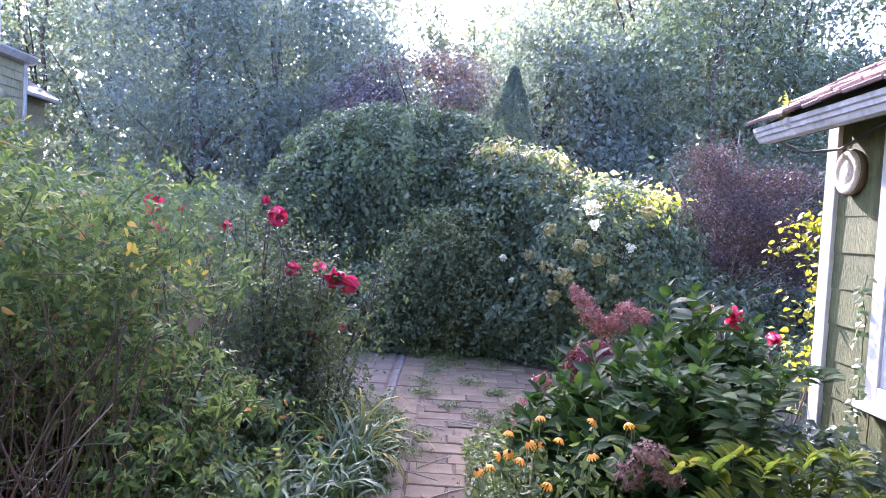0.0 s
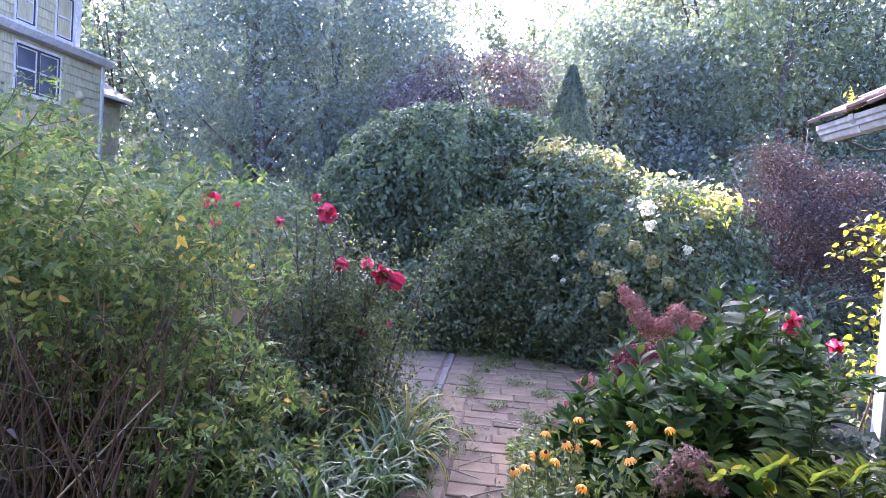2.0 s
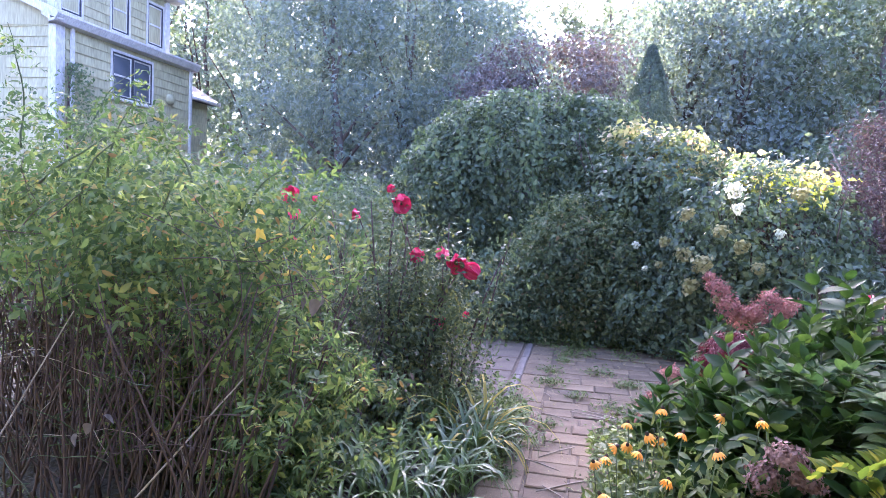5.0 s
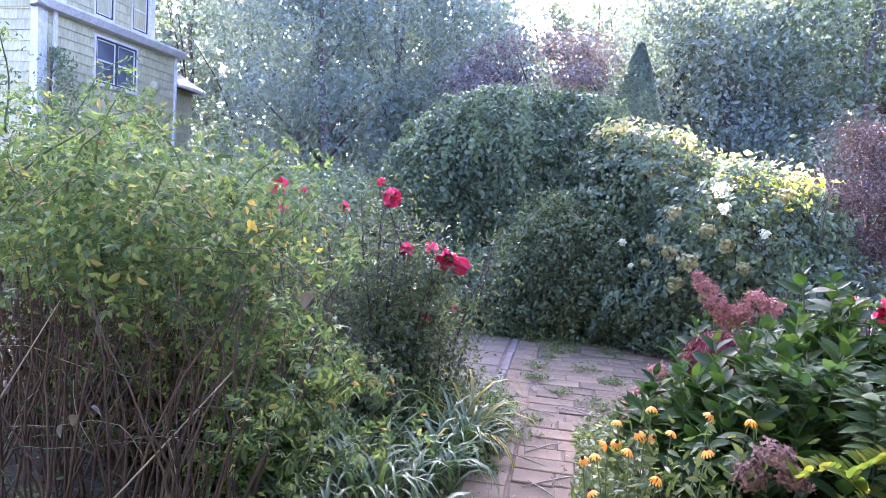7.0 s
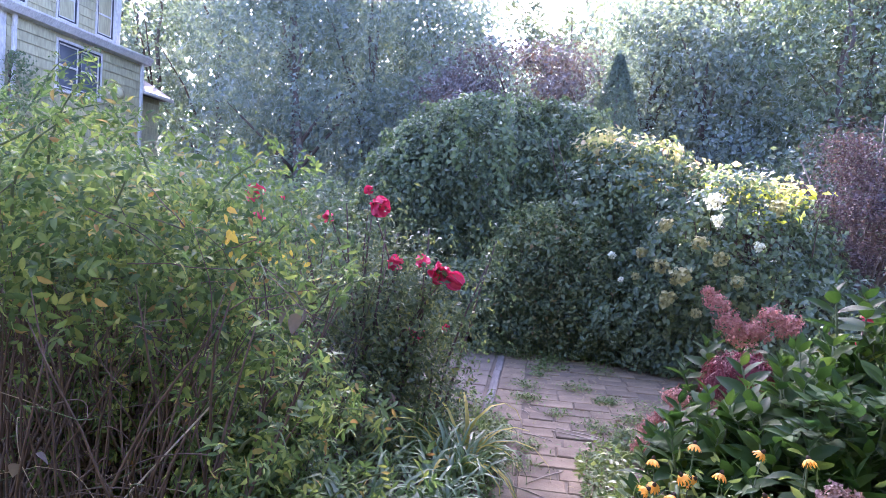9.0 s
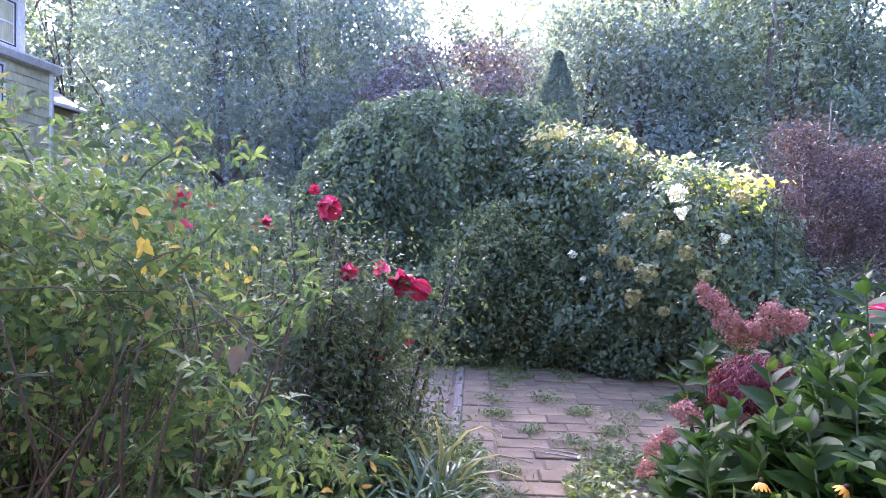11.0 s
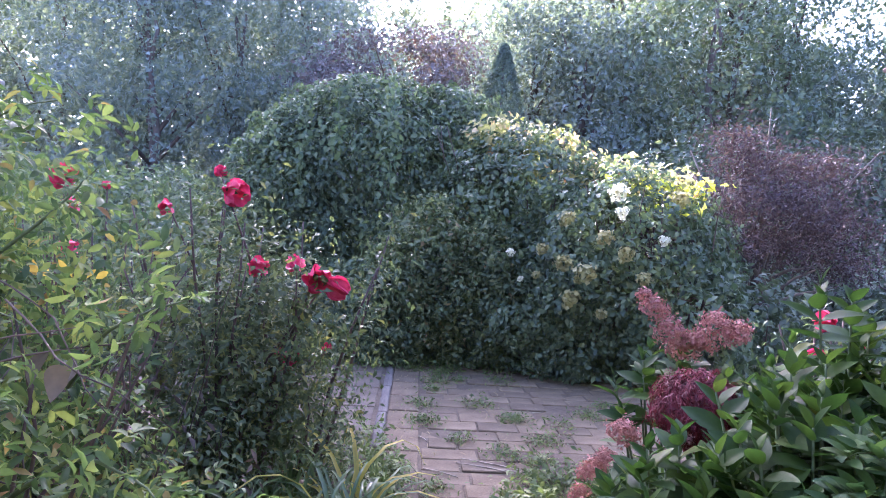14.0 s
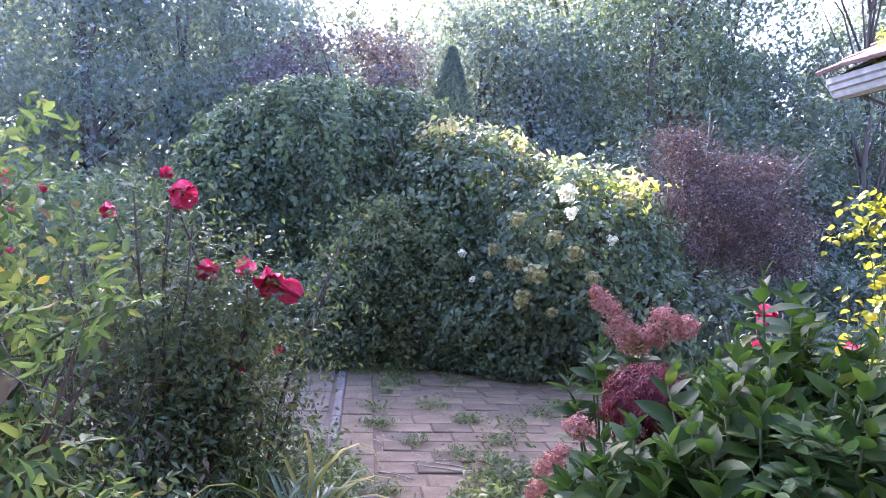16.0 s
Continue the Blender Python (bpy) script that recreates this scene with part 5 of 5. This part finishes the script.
def roof_tuft():
    t = thing("roof_weed", "small yellow-green weed rooted in the shed gutter", "weed", 2.27, 3.8, 2.32)
    rng = np.random.default_rng(77)
    p = rng.normal(0, 0.03, (60, 3)) * (0.7, 1, 1.6) + (0, 0, 0.05)
    p[:, 2] = np.abs(p[:, 2])
    part("leaves", foliage(p, unit(rng.normal(0, 1, (60, 3))), 0.045, M_LEMON, -0.8, 0.6, 0.3, rng=rng), t)
    rods("stem", [([(0, 0, 0), (0.01, 0.01 * k, 0.06), (0.02 * k, 0.015 * k, 0.13)], [0.003, 0.002, 0.001]) for k in (-1, 0, 1)], M_GREENSTEM, t, "", 4)


roof_tuft()


def arching_vines():
    for x, y, dx in ((1.22, 1.95, 0.2), (1.05, 2.05, -0.14)):
        t = thing("arching_vine", "pale bare vine arching over the bed", "vine", x, y)
        rods("stalk", [([(0, 0.1, -0.03), (0.02 * dx, 0.02, 0.4), (0.3 * dx, -0.02, 0.62), (dx * 0.8, -0.04, 0.68), (dx * 1.4, -0.05, 0.62)], [0.006, 0.006, 0.005, 0.005, 0.003])], M_STRAW, t, "", 6)


arching_vines()


def house_creeper():
    t = thing("house_creeper", "dark green creeper climbing the house corner board", "vine", -13.35, 15.1)
    rng = np.random.default_rng(78)
    rods("stem", [([(0, rng.normal(0, 0.08), z) for z in np.linspace(-0.05, 5.0, 9)], [0.02] * 9) for _ in range(3)], M_STEM, t)
    p = np.stack([rng.normal(0.15, 0.14, 1500), rng.normal(0.3, 0.5, 1500), 1.8 + 3.2 * rng.random(1500) ** 1.5], 1)
    p[:, 1] *= np.clip((5.4 - p[:, 2]) / 1.5, 0.3, 1.0)
    p[:, 0] = np.abs(p[:, 0]) + 0.02
    part("foliage", foliage(p, np.tile((1.0, -0.4, 0.2), (1500, 1)), 0.11, M_VINE_PALE, 0.9, 0.7, 0.5, rng=rng), t)


house_creeper()


# weeds between the stones, straw
def weeds():
    rng = np.random.default_rng(33)
    spots = [(0.14, 6.4), (0.25, 6.9), (0.3, 7.2), (0.5, 7.3), (0.15, 5.95), (0.4, 5.55), (0.7, 5.3), (0.9, 5.2), (1.0, 5.6), (0.85, 6.1), (1.2, 6.0), (0.6, 6.5), (1.5, 6.3), (0.2, 4.7), (0.1, 4.35), (0.72, 4.6), (0.7, 4.2), (0.65, 3.7), (0.62, 3.3),
             (0.8, 4.9), (1.0, 4.8), (1.2, 5.0), (-0.05, 3.7), (-0.08, 4.9), (-0.1, 5.3), (-0.12, 4.2), (0.75, 2.9), (0.55, 2.9), (1.7, 6.6), (0.05, 7.7), (0.4, 7.7), (0.9, 7.3), (0.3, 7.5), (-0.15, 3.2), (1.35, 4.85), (1.5, 5.2)]
    for i, (x, y) in enumerate(spots):
        t = thing("weed", "small green weed tuft growing between pavers", "weed", x, y, 0, "weeds in the paving")
        n, r = int(rng.uniform(90, 240)), rng.uniform(0.04, 0.1)
        p = rng.normal(0, r, (n, 3))
        p[:, 2] = np.abs(rng.normal(0, 0.028, n)) + 0.004
        part("leaves", foliage(p, unit(rng.normal(0, 0.6, (n, 3)) + (0, 0, 1)), 0.04, M_WEED, -0.5, 0.5, 0.28, rng=rng), t)
        k = n // 2
        q = rng.normal(0, r * 1.1, (k, 3))
        q[:, 2] = np.abs(rng.normal(0, 0.008, k)) + 0.006
        part("dry_leaves", foliage(q, unit(rng.normal(0, 0.3, (k, 3)) + (0, 0, 1)), 0.05, M_DRY, 0.0, 0.3, 0.12, rng=rng), t, "dry brown grass bits")
    for i, (x, y, a, L) in enumerate(((0.25, 4.95, 60, 0.24), (0.62, 5.1, 65, 0.5), (0.55, 5.05, 68, 0.42), (0.3, 4.2, 140, 0.35), (0.4, 3.7, 130, 0.5), (0.2, 3.95, 60, 0.3), (0.75, 5.0, 75, 0.45), (0.15, 5.55, 30, 0.12), (0.35, 3.5, 40, 0.35), (1.05, 6.3, 120, 0.25))):
        d = np.array((math.sin(radians(a)), -math.cos(radians(a)), 0)) * L / 2
        st = part("dry_stalk", tubes_mesh([([-d, np.array((0, 0, 0.006)), d], [0.004, 0.005, 0.003])], M_STRAW, 5), None, "", pose(x, y, 0.006))
        tagged(st, "dry straw stalk lying on the pavers", "stalk", "stalks on the path")
    # broken straw and dead leaf bits blown along the path
    n = 1500
    edge = np.where(rng.random(n) < 0.6, rng.choice((0.02, 0.72), n) + rng.normal(0, 0.07, n), rng.uniform(-0.1, 1.6, n))
    p = np.stack([edge, rng.uniform(1.2, 7.4, n), rng.uniform(0.004, 0.012, n)], 1)
    ob = part("straw_litter", foliage(p, unit(rng.normal(0, 0.12, (n, 3)) + (0, 0, 1)), 0.045, M_DRY, 0.0, 0.15, 0.14, rng=rng))
    tagged(ob, "dry straw and leaf bits scattered over the pavers", "litter", kind="stuff")
    for j, (x0, x1, y0, y1, n) in enumerate(((-1.2, 0.0, 3.6, 5.2, 2000), (0.6, 1.6, 2.0, 4.8, 2600), (0.5, 0.8, 2.4, 4.6, 1700), (-0.2, 0.06, 3.9, 5.0, 700), (-1.5, -0.1, 5.0, 5.7, 1200), (0.75, 1.6, 4.6, 5.0, 900), (0.45, 0.8, 1.2, 2.6, 700), (-0.6, 0.0, 0.9, 2.4, 900), (-2.8, -0.6, 1.4, 2.6, 2400), (-2.2, 2.4, 7.6, 8.2, 2600))):
        p = np.stack([rng.uniform(x0, x1, n), rng.uniform(y0, y1, n), np.abs(rng.normal(0, 0.07, n))], 1)
        ob = part("groundcover", foliage(p, unit(rng.normal(0, 0.6, (n, 3)) + (0, 0, 1)), 0.055, M_WEED, -0.4, 0.6, 0.4, rng=rng))
        tagged(ob, "low green groundcover under the garden plants", "groundcover", kind="stuff")


weeds()


# ---- trees ----
def tree(name, label, x, y, h, r, clumps, leaves, size, mat, crown=(0.3, 1.0), seed=0, lean=(0, 0), trunk=0.18, limbs=9, fall=0.5, category="tree", cl=0.9, aspect=0.6, bark=M_BARK):
    rng = np.random.default_rng(seed)
    t = thing(name, label, category, x, y)
    top = np.array((lean[0], lean[1], h * 0.84))
    spine = [np.array((0, 0, -0.05)) + (top - (0, 0, -0.05)) * u + np.append(rng.normal(0, 0.012 * h * u, 2), 0) for u in np.linspace(0, 1, 9)]
    lines = [(spine, [trunk * (1 - 0.1 * k) for k in range(9)])]
    centres = []
    for i in range(clumps):
        u = rng.uniform(0, 1)
        a = rng.uniform(0, 2 * math.pi)
        z = h * (crown[0] + (crown[1] - crown[0]) * u)
        rr = r * math.sqrt(max(0.03, math.sin(math.pi * (0.12 + 0.8 * u)))) * math.sqrt(rng.uniform(0.25, 1))
        k = min(8, int(z / (h * 0.92) * 8))
        centres.append(np.array((spine[k][0] + rr * math.cos(a), spine[k][1] + rr * math.sin(a), z)))
    for c in centres[:limbs]:
        k = int(min(6, max(1, (c[2] / h - 0.15) * 8)))
        s = spine[k]
        mid = (s + c) / 2 + np.array((0, 0, 0.06 * h * rng.random()))
        lines.append(([s, mid, c], [trunk * 0.4, trunk * 0.22, trunk * 0.06]))
    part("trunk", tubes_mesh(lines, bark, 7), t)
    cc = np.array(centres)[rng.integers(0, clumps, leaves)]
    p = cc + rng.normal(0, 1, (leaves, 3)) * np.array((0.4, 0.4, 0.28)) * cl
    p[:, 2] = np.maximum(p[:, 2], 0.05)
    out = unit(p - cc + 0.3 * unit(p - np.array((0, 0, h * 0.6))))
    part("crown", foliage(p, out, size, mat, fall, 0.7, aspect, True, rng), t)
    return t


def purple_maple():
    t = thing("purple_maple", "purple-leaved Japanese maple in shade", "maple", 4.05, 8.9)
    rng = np.random.default_rng(61)
    lobes = [(-0.2, 0, 2.68, 0.42, 0.4, 0.2), (0.1, 0.1, 2.4, 0.55, 0.5, 0.2), (0.8, 0, 2.42, 0.5, 0.5, 0.2), (0.2, -0.2, 2.0, 0.85, 0.7, 0.24), (-0.75, 0.1, 1.95, 0.5, 0.5, 0.2), (0.85, -0.1, 1.72, 0.7, 0.6, 0.24), (-1.15, -0.2, 1.5, 0.55, 0.5, 0.2), (-0.5, -0.3, 1.42, 0.5, 0.5, 0.2), (0.3, 0.1, 1.45, 0.7, 0.6, 0.22), (-0.4, 0.1, 0.75, 0.6, 0.5, 0.26), (1.15, 0, 1.25, 0.45, 0.5, 0.18)]
    p, n = shell(lobes, 26000, 0.7, 0.3, rng, 0.45)
    p = p + rng.normal(0, 0.11, p.shape)
    part("crown", foliage(p, n, 0.058, M_PURPLE, 0.3, 0.6, 0.35, True, rng), t)
    lines = []
    for k in range(24):
        b = lobes[k % 11]
        end = np.array(b[:3]) + rng.normal(0, 0.3, 3)
        fork = np.array((rng.normal(0, 0.08), rng.normal(0, 0.08), rng.uniform(0.5, 1.0)))
        lines.append(([fork, (fork + end) / 2 + (0, 0, 0.08), end], [0.03, 0.018, 0.006]))
    part("trunk", tubes_mesh([([(0, 0, -0.05), (0.02, 0, 0.5), (0, 0.02, 1.1)], [0.08, 0.065, 0.045])], M_BARK, 6), t)
    rods("limb", lines, M_BARK, t, "", 6)


purple_maple()


def arborvitae():
    t = thing("arborvitae", "narrow conical dark arborvitae", "conifer", 1.5, 14.0)
    rng = np.random.default_rng(3)
    n = 17000
    z = rng.uniform(0.1, 5.05, n)
    a = rng.uniform(0, 2 * math.pi, n)
    r = (0.62 * np.minimum(1, (5.1 - z) / 2.2) ** 0.8 + 0.03) * rng.uniform(0.75, 1.05, n)
    p = np.stack([r * np.cos(a), r * np.sin(a), z], 1)
    part("foliage", foliage(p, np.stack([np.cos(a), np.sin(a), 0 * a], 1), 0.075, M_CONIFER, -1.2, 0.5, 0.4, True, rng), t)
    part("trunk", tubes_mesh([([(0, 0, -0.05), (0, 0, 2.5), (0, 0, 4.8)], [0.09, 0.06, 0.02])], M_BARK), t)


arborvitae()
tree("russet_tree", "small tree with russet-tinged leaves", -0.6, 15.5, 5.3, 2.3, 70, 14000, 0.1, M_REDTREE, (0.4, 1.0), 62, trunk=0.1, cl=0.7)

# Added trees: crowns above the view keep direct sun off the foreground.
SUN_BLOCKERS = [(-6.7, 31, 25, 2.1, 0.6), (-10.2, 34, 25, 1.5, 0.68)]
FOREST = [  # x, y, height, radius, kind
    (-10.6, 25.5, 14, 3.2, "d"), (-8.2, 21, 11.5, 3.2, "d"), (-5.5, 20.5, 11, 3.2, "d"), (-3.8, 23, 10, 2.6, "d"), (-14, 27, 16, 4, "l"), (-17.5, 28, 16, 4, "d"),
    (-0.6, 26, 7.8, 2.8, "g"), (4.4, 22, 9.5, 2.8, "g"), (5.8, 20, 11.5, 3.0, "g"), (8.2, 18.5, 13, 3.0, "l"), (9.7, 18.5, 11, 1.7, "d"), (9.5, 24, 15, 3.4, "d"),
    (-7.0, 27, 15, 3.8, "g"), (2.4, 30, 10, 3.4, "g"), (6.5, 29, 14, 4, "d"), (18.5, 21, 13, 3.2, "d"), (21, 18, 13, 3.5, "d"), (23, 25, 15, 4, "l"), (-21, 30, 16, 4.2, "d"), (-10, 33, 17, 4.5, "d"), (15.5, 25, 6, 3.2, "d"), (-6.8, 18, 8, 2.8, "d"), (-2.5, 19, 7.5, 2.6, "d"), (2.9, 19.5, 8, 2.4, "d"), (6.8, 16.5, 8.5, 2.4, "l"), (13.2, 17, 6.5, 2.4, "d"), (17, 16, 8, 2.6, "d"), (-4.5, 31, 15, 4, "d"), (9, 21.5, 9, 3, "d"), (4.0, 17.8, 7, 2.3, "d"), (11.5, 20.5, 7, 2.4, "d"), (4.2, 26, 11, 3.2, "d"), (10.2, 23, 14, 2.2, "d"), (18.5, 24.5, 15, 2.6, "d"),
    (-26, -14, 11, 4, "d"), (-8, -26, 11, 4, "d"), (12, -26, 11, 4, "l"), (26, -8, 11, 4, "d")]
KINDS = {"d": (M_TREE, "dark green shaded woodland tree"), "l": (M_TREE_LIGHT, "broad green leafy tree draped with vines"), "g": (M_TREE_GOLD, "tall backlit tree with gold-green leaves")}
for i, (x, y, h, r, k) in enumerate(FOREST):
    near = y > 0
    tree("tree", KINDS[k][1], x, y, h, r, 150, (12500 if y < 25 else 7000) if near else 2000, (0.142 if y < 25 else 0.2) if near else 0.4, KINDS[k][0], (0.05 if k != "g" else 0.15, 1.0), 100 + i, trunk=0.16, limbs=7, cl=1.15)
for i, (x, y, h, r, c0) in enumerate(SUN_BLOCKERS):
    tree("sun_blocker_tree", "added tall tree, its unseen crown blocking the sun", x, y, h, r, 90, 14000, 0.22, M_TREE, (c0, 1.0), 300 + i, trunk=0.22, limbs=20, cl=0.8)
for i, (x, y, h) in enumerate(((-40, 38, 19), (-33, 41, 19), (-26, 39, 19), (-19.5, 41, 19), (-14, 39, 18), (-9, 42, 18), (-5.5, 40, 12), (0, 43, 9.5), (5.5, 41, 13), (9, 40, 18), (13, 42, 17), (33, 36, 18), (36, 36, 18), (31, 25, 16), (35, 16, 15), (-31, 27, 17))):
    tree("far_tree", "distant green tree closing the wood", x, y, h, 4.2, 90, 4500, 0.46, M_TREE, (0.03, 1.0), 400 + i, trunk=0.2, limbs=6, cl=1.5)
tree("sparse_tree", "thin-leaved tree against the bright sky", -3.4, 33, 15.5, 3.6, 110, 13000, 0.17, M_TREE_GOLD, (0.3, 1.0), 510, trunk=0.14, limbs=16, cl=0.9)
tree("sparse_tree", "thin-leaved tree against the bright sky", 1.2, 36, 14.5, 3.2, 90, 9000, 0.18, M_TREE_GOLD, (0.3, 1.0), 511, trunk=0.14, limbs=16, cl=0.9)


def far_woods():
    """The closed depth of the wood behind the single trees."""
    rng = np.random.default_rng(90)
    n = 26000
    az = rng.uniform(-72, 72, n)
    top = 17.5 - 9.5 * np.exp(-((az + 4.5) / 4.0) ** 2) - 9.0 * np.exp(-((az - 33.0) / 1.7) ** 2) + 2.0 * np.sin(az * 0.8) + 1.2 * np.sin(az * 2.3)
    r = rng.uniform(50, 60, n)
    z = top * rng.random(n) ** 0.8 + 0.1
    a = np.radians(az)
    p = np.stack([r * np.sin(a), r * np.cos(a), z], 1)
    out = np.stack([-np.sin(a), -np.cos(a), 0.4 + 0 * a], 1)
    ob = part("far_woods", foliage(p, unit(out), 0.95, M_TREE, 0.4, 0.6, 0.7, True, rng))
    tagged(ob, "distant dense green woodland behind the garden", "woods", kind="stuff")


far_woods()
# Added out of view to cut overhead sky from the right-hand bed.
tree("shade_tree", "unseen tree added to shade the beds by the shed", 5.6, -0.6, 9.5, 3.0, 90, 9000, 0.22, M_TREE, (0.55, 1.0), 500, trunk=0.2, limbs=14, cl=1.0)
tree("bare_tree", "slender half-bare tree with thin grey branches", 10.0, 13.5, 10, 1.6, 44, 3600, 0.12, M_TREE_LIGHT, (0.35, 1.0), 70, trunk=0.075, limbs=22, cl=0.5)
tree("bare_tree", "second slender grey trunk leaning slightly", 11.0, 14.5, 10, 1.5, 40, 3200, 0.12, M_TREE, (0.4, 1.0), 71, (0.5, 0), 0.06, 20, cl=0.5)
for i, (x, y, r, h) in enumerate(((-12, 15.5, 2.0, 2.3), (-9, 15, 2.2, 2.0), (-6, 14.5, 2.2, 1.9), (-3, 14, 2.0, 1.7), (3.5, 14.5, 1.8, 2.2), (6.5, 14, 2.0, 2.0), (9.5, 13, 2.2, 2.0), (13, 13, 2.5, 2.4), (16.5, 12, 2.6, 2.4), (8, 15.5, 2.4, 3.4), (11.5, 16, 2.6, 3.6), (14.8, 15.5, 2.6, 3.4), (4.6, 12.2, 1.9, 2.9), (7.2, 12.6, 2.2, 3.2), (10, 14.3, 2.0, 3.0))):
    shrub_mass("understory_shrub", "dark leafy shrub at the wood edge", [(x, y, h * 0.4, r, 1.4, h * 0.62), (x + 0.8, y + 0.6, h * 0.6, r * 0.7, 1.2, h * 0.6)], 5000, 0.13, M_UNDER, 0.4, 8, simple=True)
